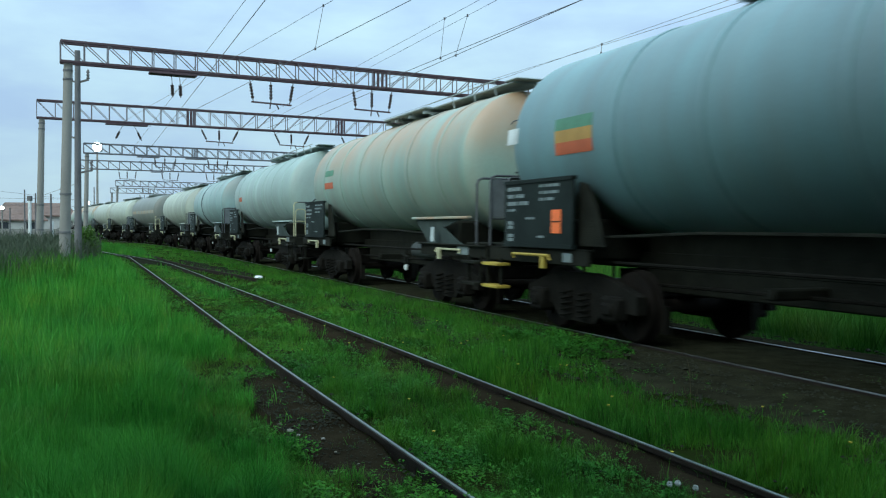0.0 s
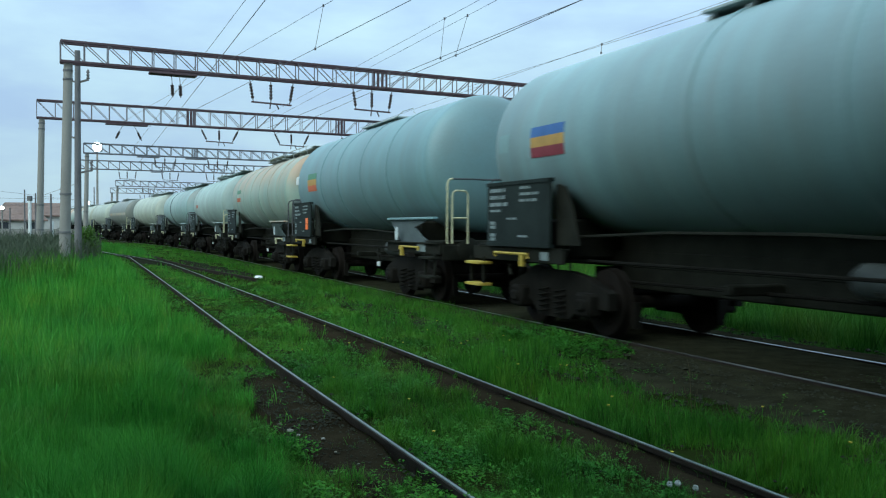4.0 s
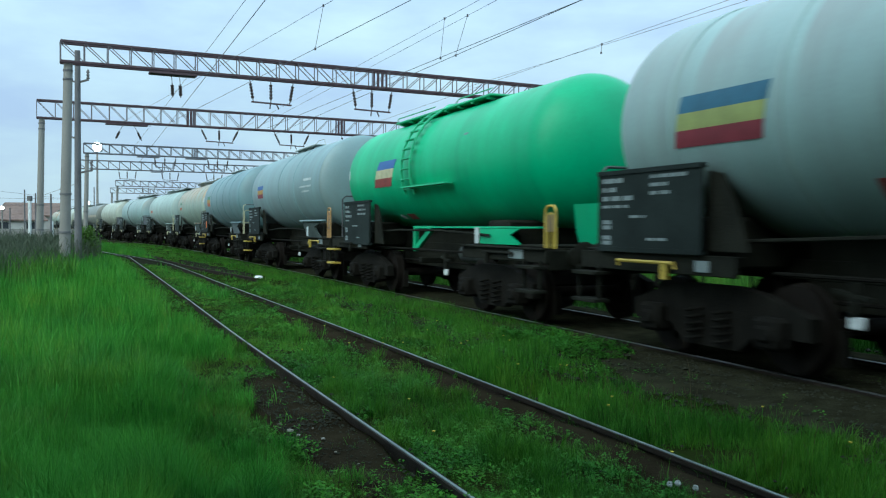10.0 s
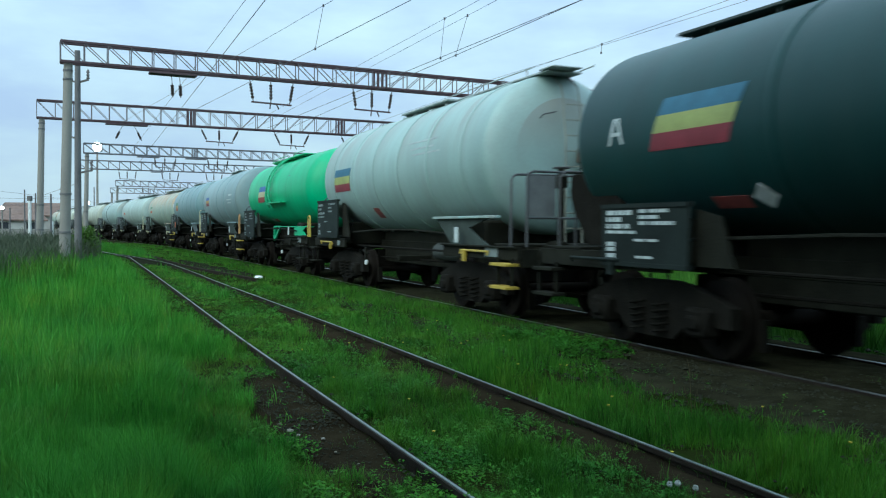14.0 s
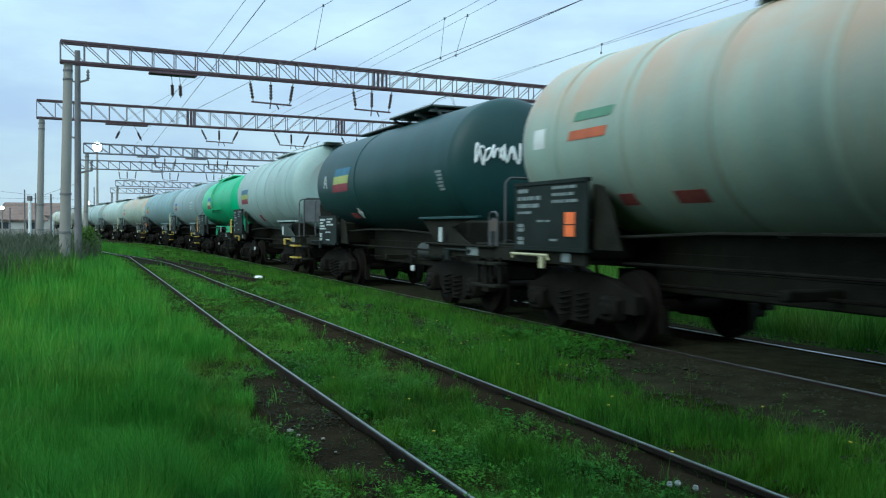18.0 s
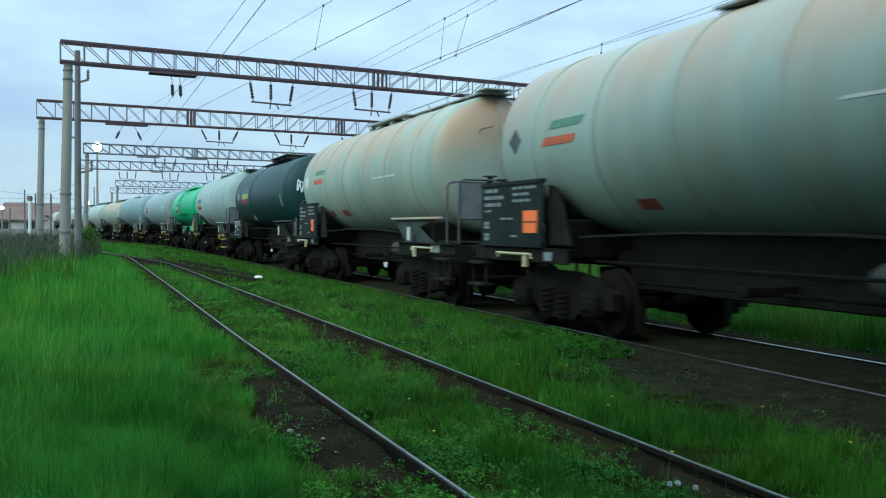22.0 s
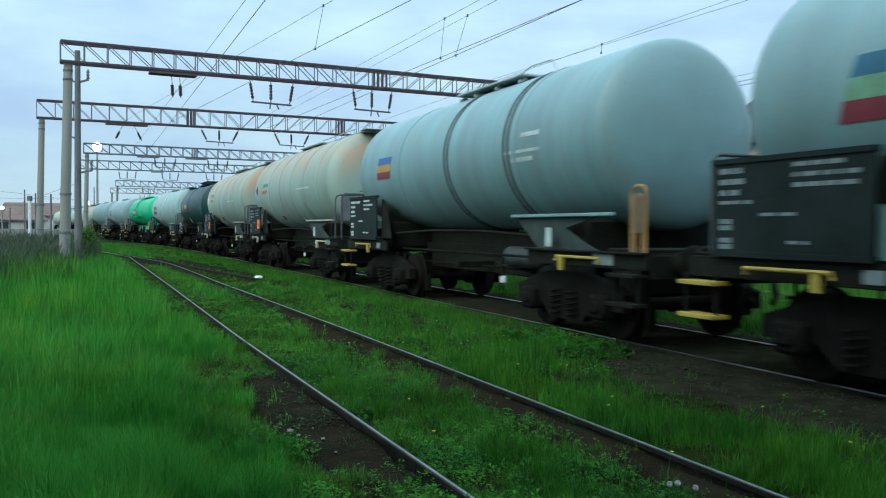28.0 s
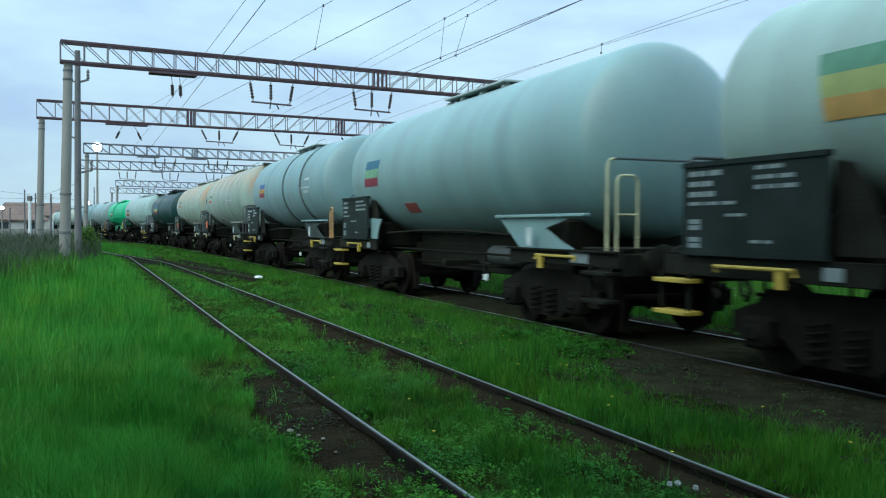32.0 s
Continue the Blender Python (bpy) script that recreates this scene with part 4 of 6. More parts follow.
def portal(origin, heading, length, z0, depth, bay, steel, detail, hangers, straps, label, splices=(), flip_at=None, vtop=1.8, vbot=1.5, drop=0.95):
    """A lattice portal over the tracks. Its own x runs along the beam from the column at the meadow's side."""
    root = tagged(new("portal_truss"), label, "catenary portal", group="portals over the tracks")
    root.matrix_basis = pose(origin[0], origin[1], 0, 0, 0, 90 - heading)
    w = 0.42
    ch = 0.062
    for name, yy, zz in (("top_chord", -w / 2, z0 + depth), ("top_chord", w / 2, z0 + depth), ("bottom_chord", -w / 2, z0), ("bottom_chord", w / 2, z0)):
        bm = bmesh.new()
        box(bm, 0, length, yy - ch / 2, yy + ch / 2, zz - ch / 2, zz + ch / 2)
        box(bm, 0, length, yy - 0.012, yy + 0.012, zz - ch * 0.85, zz + ch * 0.85)
        part(name, bm, steel, root)
    nb = int(length / bay)
    web = M_WEB if steel is M_STEEL_RED else steel
    for i in range(nb + 1):
        x = i * bay
        for yy in (-w / 2, w / 2):
            flip = x > (flip_at or length / 2)
            kv = ("vert", round(depth, 2), detail)
            shared(kv, lambda: bar(bmesh.new(), (0, 0, 0), (0, 0, depth), detail), "upright", web, root, m=pose(x, yy, z0))
            if x + bay <= length:
                kd = ("diag", round(depth, 2), round(bay, 2), flip)
                shared(kd, lambda: bar(bmesh.new(), (0, 0, depth if not flip else 0), (bay, 0, 0 if not flip else depth), detail * 0.85), "diagonal", web, root, m=pose(x, yy, z0))
        for zz in (z0, z0 + depth):
            shared("tie", lambda: bar(bmesh.new(), (0, -w / 2, 0), (0, w / 2, 0), 0.04), "tie", steel, root, m=pose(x, 0, zz))
    for sx in splices:
        for yy in (-w / 2, w / 2):
            for k in range(3):
                shared(("splice", round(depth, 2)), lambda: boxbm(-0.03, 0.03, -0.04, 0.04, 0, depth), "splice_plate", steel, root, m=pose(sx - 0.2 + 0.2 * k, yy, z0))
    for x0, x1 in straps:
        part("hanger_channel", boxbm(x0, x1, -w / 2 - 0.05, w / 2 + 0.05, z0 - 0.17, z0 - 0.09, 0.01), steel, root)
    for x, kind in hangers:
        if kind == "V":
            for u in (-0.5, -0.02, 0.5):
                bm = bmesh.new()
                insulator(bm, (x + u * vtop, 0, z0 - 0.05), (x + u * vbot, 0, z0 - drop), 5)
                part("insulator_string", bm, M_INSUL, root, "dark brown porcelain insulators")
            bm = bmesh.new()
            bar(bm, (x - vbot * 0.55, 0, z0 - drop), (x + vbot * 0.55, 0, z0 - drop - 0.04), 0.06)
            part("cross_bar", bm, steel, root)
            for dx in (-0.05, 0.2):
                part("wire_clamp", bar(bmesh.new(), (x + dx, 0, z0 - drop - 0.03), (x + dx * 1.5, 0, z0 - drop - 0.24), 0.04), M_INSUL, root)
        else:
            bm = bmesh.new()
            dx = 0.03 if kind == "I" else (-0.28 if kind == "L" else 0.28)
            rod(bm, (x - dx, 0, z0 - 0.1), (x - dx * 0.3, 0, z0 - 0.45), 0.012, 6)
            insulator(bm, (x - dx * 0.3, 0, z0 - 0.45), (x + dx * 0.6, 0, z0 - 1.0), 4)
            part("insulator_string", bm, M_INSUL, root, "dark brown porcelain insulators")
    for x, r0, r1 in ((0.26, 0.20, 0.155), (length - 0.36, 0.20, 0.155)):
        part("column", rod(bmesh.new(), (x - 0.16, 0, GROUND_Z - 0.3), (x, 0, z0 - 0.05), r0, 20, r1), M_CONC, root, "round tapered grey concrete column")
        for zz in (z0 - 0.30, z0 - 0.62, 2.6, 1.2):
            rr = r0 + (r1 - r0) * (zz / z0) + 0.018
            cx = x - 0.16 * (1 - zz / z0)
            part("column_band", rod(bmesh.new(), (cx, 0, zz - 0.035), (cx, 0, zz + 0.035), rr, 20), M_DARKPOST, root)
    return root


portal((-13.98, 32.06), 63.1, 30.0, 7.41, 0.73, 0.81, M_STEEL_RED, 0.034, [(3.95, "I"), (4.25, "I"), (7.85, "V"), (12.25, "V")], [(3.1, 4.85)], "oxide-red lattice portal on a grey concrete column", (12.6,), 10.7)
portal((-22.68, 48.95), 63.8, 34.0, 7.45, 0.97, 0.95, M_STEEL_RED, 0.034, [(4.3, "L"), (5.4, "R"), (10.1, "V"), (14.6, "V"), (19.0, "V")], [(3.6, 5.9)], "oxide-red lattice portal, second along the line", (8.4, 17.8), 10.5, 2.3, 1.5, 0.85)
portal((-29.67, 72.37), 62.5, 34.0, 7.45, 0.80, 1.0, M_GALV, 0.05, [(6.5, "V"), (11.0, "V")], [(4.2, 6.0), (8.2, 10.0)], "grey lattice portal further along the line", (9.0,))
portal((-38.6, 91.9), 66.0, 36.0, 7.45, 0.90, 1.1, M_GALV, 0.05, [(5.2, "V"), (9.6, "V"), (14.3, "V")], [(7.6, 8.9)], "grey lattice portal further along the line")
portal((-49.1, 131.4), 58.0, 34.0, 7.45, 0.85, 1.2, M_GALV, 0.05, [(4.8, "V")], [], "distant grey lattice portal over the tracks")
portal((-60.2, 158.6), 58.0, 34.0, 7.45, 0.9, 1.4, M_GALV, 0.05, [(6, "V")], [], "distant grey lattice portal over the tracks")


# ---------------------------------------------------------------- overhead wires
def wire(a, b, z, sag, r, name="contact_wire", label="thin overhead wire above the tracks", ext0=1.6, ext1=2.2, z1=None):
    """A wire through two points at height z, carried on past both."""
    ax, ay = a
    bx, by = b
    dx, dy = bx - ax, by - ay
    p0, p1 = (ax - dx * ext0, ay - dy * ext0), (bx + dx * ext1, by + dy * ext1)
    pts = []
    for i in range(25):
        u = i / 24
        pts.append((p0[0] + (p1[0] - p0[0]) * u, p0[1] + (p1[1] - p0[1]) * u, z - sag * 4 * u * (1 - u)))
    ob = part(name, tube(bmesh.new(), pts, r, 5), M_WIRE)
    return tagged(ob, label, "overhead wire", "overhead wires")


wire((-4.0, 17.71), (-9.2, 30.08), 6.0, 0.0, 0.006)
wire((-3.6, 17.7), (-9.4, 32.09), 6.0, 0.0, 0.009)
wire((-2.82, 22.32), (-7.63, 30.78), 7.2, 0.0, 0.006, "messenger_wire")
wire((-0.67, 17.63), (-4.2, 24.14), 6.0, 0.0, 0.008)
wire((0.87, 22.22), (-2.9, 30.92), 7.2, 0.0, 0.006, "messenger_wire")
wire((1.32, 22.21), (-2.79, 31.9), 7.2, 0.0, 0.006, "messenger_wire")
wire((2.51, 17.99), (-0.82, 25.03), 6.0, 0.0, 0.008)
wire((2.73, 17.54), (-0.76, 25.66), 6.0, 0.0, 0.008)
wire((7.11, 22.06), (3.29, 31.23), 7.2, 0.0, 0.006, "messenger_wire")
wire((7.6, 22.05), (5.16, 27.11), 7.2, 0.0, 0.006, "messenger_wire")
wire((10.4, 24.0), (6.2, 33.4), 6.0, 0.0, 0.008)
wire((11.0, 24.0), (6.8, 33.4), 6.0, 0.0, 0.008)
wire((14.0, 26.0), (9.6, 36.0), 7.2, 0.0, 0.006, "messenger_wire")
wire((14.6, 26.0), (10.3, 36.0), 6.0, 0.0, 0.008)


for a, b, z in (((-38.2, 80.0), (-47.0, 78.0), 3.9), ((-40.0, 86.0), (-43.8, 110.0), 4.4), ((-47.0, 78.0), (-40.0, 86.0), 3.4), ((-25.6, 57.2), (-38.2, 80.0), 3.6)):
    wire(a, b, z, 0.0, 0.012, "line_wire", "thin wire between far line-side poles", 0.6, 0.6)


def dropper(a, b):
    bm = bmesh.new()
    rod(bm, a, b, 0.007, 5)
    for q in (a, b):
        rod(bm, Vector(q) - Vector((0, 0, .03)), Vector(q) + Vector((0, 0, .03)), 0.03, 6)
    tagged(part("dropper", bm, M_WIRE), "short vertical dropper between two overhead wires", "wire dropper", "droppers")


# droppers stand where a messenger runs over its contact wire
for (ax, ay), (bx, by) in (((-3.15, 22.9), (-3.3, 22.5)), ((0.0, 24.2), (-0.1, 23.6)), ((0.62, 23.85), (0.3, 23.2))):
    dropper((ax, ay, 7.2), (bx, by, 6.0))
dropper((4.9, 27.4, 7.2), (4.87, 27.35, 6.92))


# ---------------------------------------------------------------- masts and lamps
def mast(x, y, h, r0, r1, material, label, arms=(), lamp=None, name="mast"):
    root = tagged(new(name), label, "mast" if name == "mast" else "street lamp")
    root.matrix_basis = pose(x, y, 0)
    part("pole", rod(bmesh.new(), (0, 0, GROUND_Z - 0.3), (0, 0, h), r0, 12, r1), material, root)
    for z, dx in arms:
        bm = bmesh.new()
        bar(bm, (0, 0, z), (dx, 0, z + 0.12), 0.07)
        insulator(bm, (dx * 0.95, 0, z + 0.1), (dx * 0.95, 0, z + 0.55), 3)
        part("arm", bm, M_DARKPOST, root)
    if lamp:
        w, hh = lamp
        bm = bmesh.new()
        box(bm, -w * 0.55, w * 0.55, 0.02, 0.3, h - hh * 0.6, h + hh * 0.6, 0.03)
        part("lamp_housing", bm, M_DARKPOST, root)
        bm = turned([(-0.16, 0.0), (-0.12, w * 0.4), (-0.05, w * 0.56), (0.0, w * 0.58)], 24, "y")
        part("lamp_glass", bm, M_LAMP if w > 0.5 else M_LAMP_SMALL, root, "glaring white floodlight glass", m=pose(0, 0, h))
    return root


mast(-15.0, 36.0, 8.6, 0.15, 0.11, M_DARKPOST, "dark steel mast with insulators at its top", [(7.3, -0.45), (7.3, 0.45), (3.6, 0.6), (5.0, -0.4)])
mast(-41.5, 105.2, 10.9, 0.16, 0.10, M_CONC, "tall floodlight mast with a glaring lamp", (), (0.95, 0.9), "floodlight")
mast(-53.5, 132.0, 4.9, 0.10, 0.08, M_CONC, "small lit yard lamp in the distance", (), (0.45, 0.5), "yard_lamp")
mast(-54.6, 108.5, 3.6, 0.10, 0.08, M_CONC, "small lit yard lamp among the houses", (), (0.45, 0.5), "yard_lamp")
for x, y, h in ((-38.2, 80.0, 4.7), (-40.0, 86.0, 4.6), (-43.5, 88.0, 3.2), (-43.8, 110.0, 6.3), (-47.0, 78.0, 3.0), (-25.6, 57.2, 3.5), (-52.0, 132.0, 5.3)):
    mast(x, y, h, 0.08, 0.06, M_DARKPOST, "far dark line-side pole")


def signal_post(x, y, h, head):
    root = tagged(new("marker_post"), "white painted line-side marker post" if not head else "white signal post with a black head", "post")
    root.matrix_basis = pose(x, y, 0)
    part("post", boxbm(-0.09, 0.09, -0.09, 0.09, GROUND_Z - 0.2, h, 0.02), M_WHITE, root)
    if head:
        part("head", boxbm(-0.15, 0.15, -0.12, 0.12, h - 0.02, h + 0.32, 0.03), M_DARKPOST, root, "black signal head")


signal_post(-28.3, 60.0, 3.15, True)
signal_post(-25.9, 58.0, 1.75, False)


# ---------------------------------------------------------------- houses
def house(x, y, rot, w, d, eave, ridge, wall, roof, label, windows, hip=0.25, chimneys=()):
    root = tagged(new("house"), label, "house")
    root.matrix_basis = pose(x, y, GROUND_Z, 0, 0, rot)
    bm = boxbm(0, w, 0, d, -0.2, eave)
    part("wall", bm, wall, root)
    o = 0.35
    bm = bmesh.new()
    A = [bm.verts.new(v) for v in ((-o, -o, eave - 0.1), (w + o, -o, eave - 0.1), (w + o, d + o, eave - 0.1), (-o, d + o, eave - 0.1))]
    B = [bm.verts.new(v) for v in ((-o, -o, eave + 0.12), (w + o, -o, eave + 0.12), (w + o, d + o, eave + 0.12), (-o, d + o, eave + 0.12))]
    R = [bm.verts.new((w * hip, d / 2, ridge)), bm.verts.new((w * (1 - hip), d / 2, ridge))]
    bm.faces.new(A[::-1])
    for k in range(4):
        bm.faces.new((A[k], A[(k + 1) % 4], B[(k + 1) % 4], B[k]))
    bm.faces.new((B[0], B[1], R[1], R[0]))
    bm.faces.new((B[1], B[2], R[1]))
    bm.faces.new((B[2], B[3], R[0], R[1]))
    bm.faces.new((B[3], B[0], R[0]))
    rf = part("roof", bm, roof, root, smooth=0)
    bm = bmesh.new()
    n = 9
    for k in range(1, n):
        u = k / n
        x0, x1 = -o + (w * hip + o) * u, (w + o) + (w * (1 - hip) - w - o) * u
        yy, zz = -o + (d / 2 + o) * u, eave + 0.12 + (ridge - eave - 0.12) * u
        bar(bm, (x0, yy, zz + 0.01), (x1, yy, zz + 0.01), 0.03)
    part("tile_courses", bm, roof, rf)
    for cx, cy, top, cw in chimneys:
        bm = bmesh.new()
        box(bm, cx - cw / 2, cx + cw / 2, cy - cw / 2, cy + cw / 2, eave, top - 0.25)
        box(bm, cx - cw * 0.68, cx + cw * 0.68, cy - cw * 0.68, cy + cw * 0.68, top - 0.26, top - 0.14)
        box(bm, cx - cw * 0.58, cx + cw * 0.58, cy - cw * 0.58, cy + cw * 0.58, top - 0.14, top)
        for k in range(5):
            zz = top - 0.9 + 0.12 * k
            box(bm, cx - cw / 2 - 0.012, cx + cw / 2 + 0.012, cy - cw / 2 - 0.012, cy + cw / 2 + 0.012, zz, zz + 0.045)
        part("chimney", bm, M_BRICK, rf, "sooty brick chimney with a corbelled head")
    for x0, x1, z0, z1 in windows:
        wd = part("window", boxbm(x0 - 0.08, x1 + 0.08, -0.05, 0.06, z0 - 0.08, z1 + 0.08, 0.01), M_PALEWALL, root)
        part("pane", boxbm(x0, x1, -0.058, -0.045, z0, z1), M_WINDOW, wd)
    return root


house(12.6, 34.2, 8, 13.0, 8.0, 5.1, 8.15, M_PLASTER, M_TILE, "pink plastered railway house with a dark tiled hip roof", [(1.2, 2.2, 1.2, 3.0), (4.2, 5.2, 1.2, 3.0), (7.4, 8.4, 1.2, 3.0), (10.4, 11.4, 1.2, 3.0)], 0.22, [(4.35, 3.0, 8.55, 0.44), (5.2, 3.4, 8.85, 0.42)])
for hx, hy, hw, he, hr in ((-74.0, 121.0, 9.0, 2.9, 4.6), (-65.0, 125.0, 7.5, 2.3, 4.0), (-74.0, 146.0, 11.0, 3.2, 5.4), (-95.0, 150.0, 16.0, 2.9, 5.2), (-88.0, 172.0, 15.0, 3.4, 6.2)):
    house(hx, hy, 27, hw, 8.0, he, hr, M_PALEWALL, M_REDTILE, "low house with a faded red tiled roof", [(1.5, 2.7, .9, 2), (5, 6.2, .9, 2)], 0.12)


def shade_wall():
    """A plain long wall, unseen behind the camera, added to shade the near wagons."""
    a, b = Vector(side_pt(-38.0, -8.0)), Vector(side_pt(1.0, -8.0))
    h = math.degrees(math.atan2(b.y - a.y, b.x - a.x))
    n = (b - a).length
    wall = tagged(part("wall_south", boxbm(0, n, 0, 0.5, -0.4, 13.0, 0.05), M_SHADEWALL, m=pose(a.x, a.y, GROUND_Z, 0, 0, h)), "plain unseen wall added to shade the near wagons", "wall", kind="structure")
    return wall


shade_wall()


def fence():
    root = tagged(new("yard_fence"), "pale concrete panel fence behind the weeds", "fence")
    root.matrix_basis = pose(-57.0, 100.0, GROUND_Z, 0, 0, 28)
    for k in range(9):
        shared("fence_panel", lambda: boxbm(0.08, 2.9, -0.04, 0.04, 0, 1.15, 0.02), "panel", M_CONC, root, m=pose(3.0 * k, 0, 0))
        shared("fence_post", lambda: boxbm(-0.08, 0.08, -0.09, 0.09, -0.1, 1.3, 0.02), "post", M_CONC, root, m=pose(3.0 * k, 0, 0))


fence()


# ---------------------------------------------------------------- litter
def scrap(x, y, w, seed, label):
    rng = random.Random(seed)
    bm = bmesh.new()
    bmesh.ops.create_icosphere(bm, subdivisions=2, radius=1)
    for v in bm.verts:
        k = 1 + 0.35 * noise.noise(v.co * 2.3 + Vector((seed, 0, 0)))
        v.co = (v.co.x * w * k, v.co.y * w * 0.5 * k, max(0, (v.co.z + 0.5)) * w * 0.45 * k)
    tagged(part("litter", bm, M_SCRAP, m=pose(x, y, GROUND_Z, 0, 0, rng.uniform(0, 90))), label, "litter")


scrap(-5.53, 26.3, 0.13, 3, "crumpled white plastic scrap in the grass")


M_FLUFF = mat("grey_seed_fluff", (0.30, 0.33, 0.31), 0.9, scale=5, fine=30)


def dandelion(x, y, h):
    root = tagged(new("seed_head"), "white dandelion seed head beside the rail", "flower", "seed heads")
    root.matrix_basis = pose(x, y, GROUND_Z)
    part("stalk", rod(bmesh.new(), (0, 0, 0), (0.01, 0, h), 0.003, 6), M_GRASS, root)
    bm = bmesh.new()
    rng = random.Random(int(x * 1000))
    for k in range(90):
        u = Vector((rng.gauss(0, 1), rng.gauss(0, 1), rng.gauss(0, 1))).normalized() * 0.017
        rod(bm, (0, 0, 0), u, 0.0012, 3)
        bmesh.ops.create_cone(bm, cap_ends=True, segments=5, radius1=0.004, radius2=0.0, depth=0.003, matrix=Matrix.Translation(u) @ u.to_track_quat("Z", "Y").to_matrix().to_4x4())
    part("fluff", bm, M_FLUFF, root, m=pose(0.01, 0, h))


dandelion(1.27, 4.88, 0.125)
dandelion(1.315, 4.88, 0.13)
dandelion(1.41, 4.86, 0.11)


# ---------------------------------------------------------------- pale stones on the bare earth, small yellow flowers
def pebble(x, y, w, seed):
    bm = bmesh.new()
    bmesh.ops.create_icosphere(bm, subdivisions=1, radius=1)
    for v in bm.verts:
        k = 1 + 0.4 * noise.noise(v.co * 2.0 + Vector((seed, 2, 0)))
        v.co = (v.co.x * w * k, v.co.y * w * 0.7 * k, v.co.z * w * 0.5 * k)
    tagged(part("stone", bm, M_PEBBLE, m=pose(x, y, -0.045 + w * 0.3, 0, 0, seed * 40)), "pale stone lying on bare brown earth", "stone", "stones on the earth")


M_PEBBLE = mat("pale_stone", (0.16, 0.15, 0.12), 0.9, scale=8, fine=60, contrast=0.35)
for k, (x, y, w) in enumerate(((-1.10, 6.33, 0.030), (-1.02, 6.20, 0.020), (-0.95, 6.42, 0.016), (-0.83, 6.10, 0.022), (-0.70, 5.75, 0.014), (-1.22, 6.55, 0.018), (-0.52, 5.45, 0.016))):
    pebble(x, y, w, k)

M_FLOWER = mat("yellow_petals", (0.45, 0.36, 0.03), 0.8, scale=8, fine=40)


def yellow_flower(x, y, h):
    root = tagged(new("flower"), "small yellow flower in the short grass", "flower", "yellow flowers")
    root.matrix_basis = pose(x, y, GROUND_Z)
    shared(("stalk", h), lambda: rod(bmesh.new(), (0, 0, 0), (0, 0, h), 0.002, 5), "stalk", M_GRASS, root)
    shared("bloom", lambda: turned([(0.0, 0.0), (0.0, 0.004), (0.006, 0.012), (0.010, 0.013), (0.012, 0.0)], 9, "z"), "bloom", M_FLOWER, root, m=pose(0, 0, h))


rng_f = random.Random(77)
for k in range(26):
    l, d = rng_f.uniform(0.5, 9), rng_f.uniform(-0.6, 2.6)
    x, y = side_pt(l, d)
    yellow_flower(x, y, rng_f.choice((0.08, 0.11, 0.14)))


# ---------------------------------------------------------------- tank wagons
TR, TZ = 1.25, 2.62  # tank radius and the height of its axis
SHELL = {"r": TR, "z": TZ}  # of the wagon being built
HALF = 5.25  # half the tank's length
END = 5.55  # headstock


def dome_profile(rear, front, r, deep_rear, deep_front, full):
    """A tank's outline from its rear end to its front end; both ends are domed."""
    turns = [math.pi / 2 * k / 14 for k in range(15)]
    back = [(rear + deep_rear * (1 - math.cos(t)), r * math.sin(t) ** full) for t in turns]
    fore = [(front - deep_front * (1 - math.cos(t)), r * math.sin(t) ** full) for t in turns]
    return back + fore[::-1]


def on_dome(rear, r, deep, full, y, z):
    """How far back the rear dome reaches at a point y, z off its middle."""
    rho = min(1.0, math.hypot(y, z) / r) ** (1 / full)
    return rear + deep * (1 - math.sqrt(max(0.0, 1 - rho * rho)))


def on_tank(x, ang, off=0.0):
    """A point on the shell: ang in degrees, 0 on the meadow side, 90 on top."""
    r = SHELL["r"] + off
    return (x, r * math.cos(radians(ang)), SHELL["z"] + r * math.sin(radians(ang)))


def patch(x0, x1, a0, a1, off=0.006, slant=0.0, n=6):
    """A thin plate bent to the shell."""
    bm = bmesh.new()
    rows = []
    for k in range(n + 1):
        a = a0 + (a1 - a0) * k / n
        s = slant * k / n
        rows.append([bm.verts.new(on_tank(x, a, o)) for x, o in ((x0 + s, off), (x1 + s, off), (x1 + s, 0.0), (x0 + s, 0.0))])
    for p, q in zip(rows, rows[1:]):
        for k in range(4):
            bm.faces.new((p[k], p[(k + 1) % 4], q[(k + 1) % 4], q[k]))
    bm.faces.new(rows[0])
    bm.faces.new(rows[-1][::-1])
    return bm


def wheelset_mesh():
    prof = [(-1.0, 0.0), (-1.0, 0.07), (-0.86, 0.07), (-0.86, 0.40), (-0.845, 0.435), (-0.735, 0.44), (-0.725, 0.465), (-0.70, 0.465), (-0.70, 0.38), (-0.74, 0.36), (-0.75, 0.13), (-0.66, 0.11), (-0.64, 0.085)]
    bm = turned(prof + [(-a, r) for a, r in prof[::-1]], 28, "y")
    for side in (-1, 1):
        for k in range(6):
            t = k * math.pi / 3
            rod(bm, (0.25 * math.cos(t), side * 0.855, 0.25 * math.sin(t)), (0.25 * math.cos(t), side * 0.885, 0.25 * math.sin(t)), 0.045, 6)
    return bm


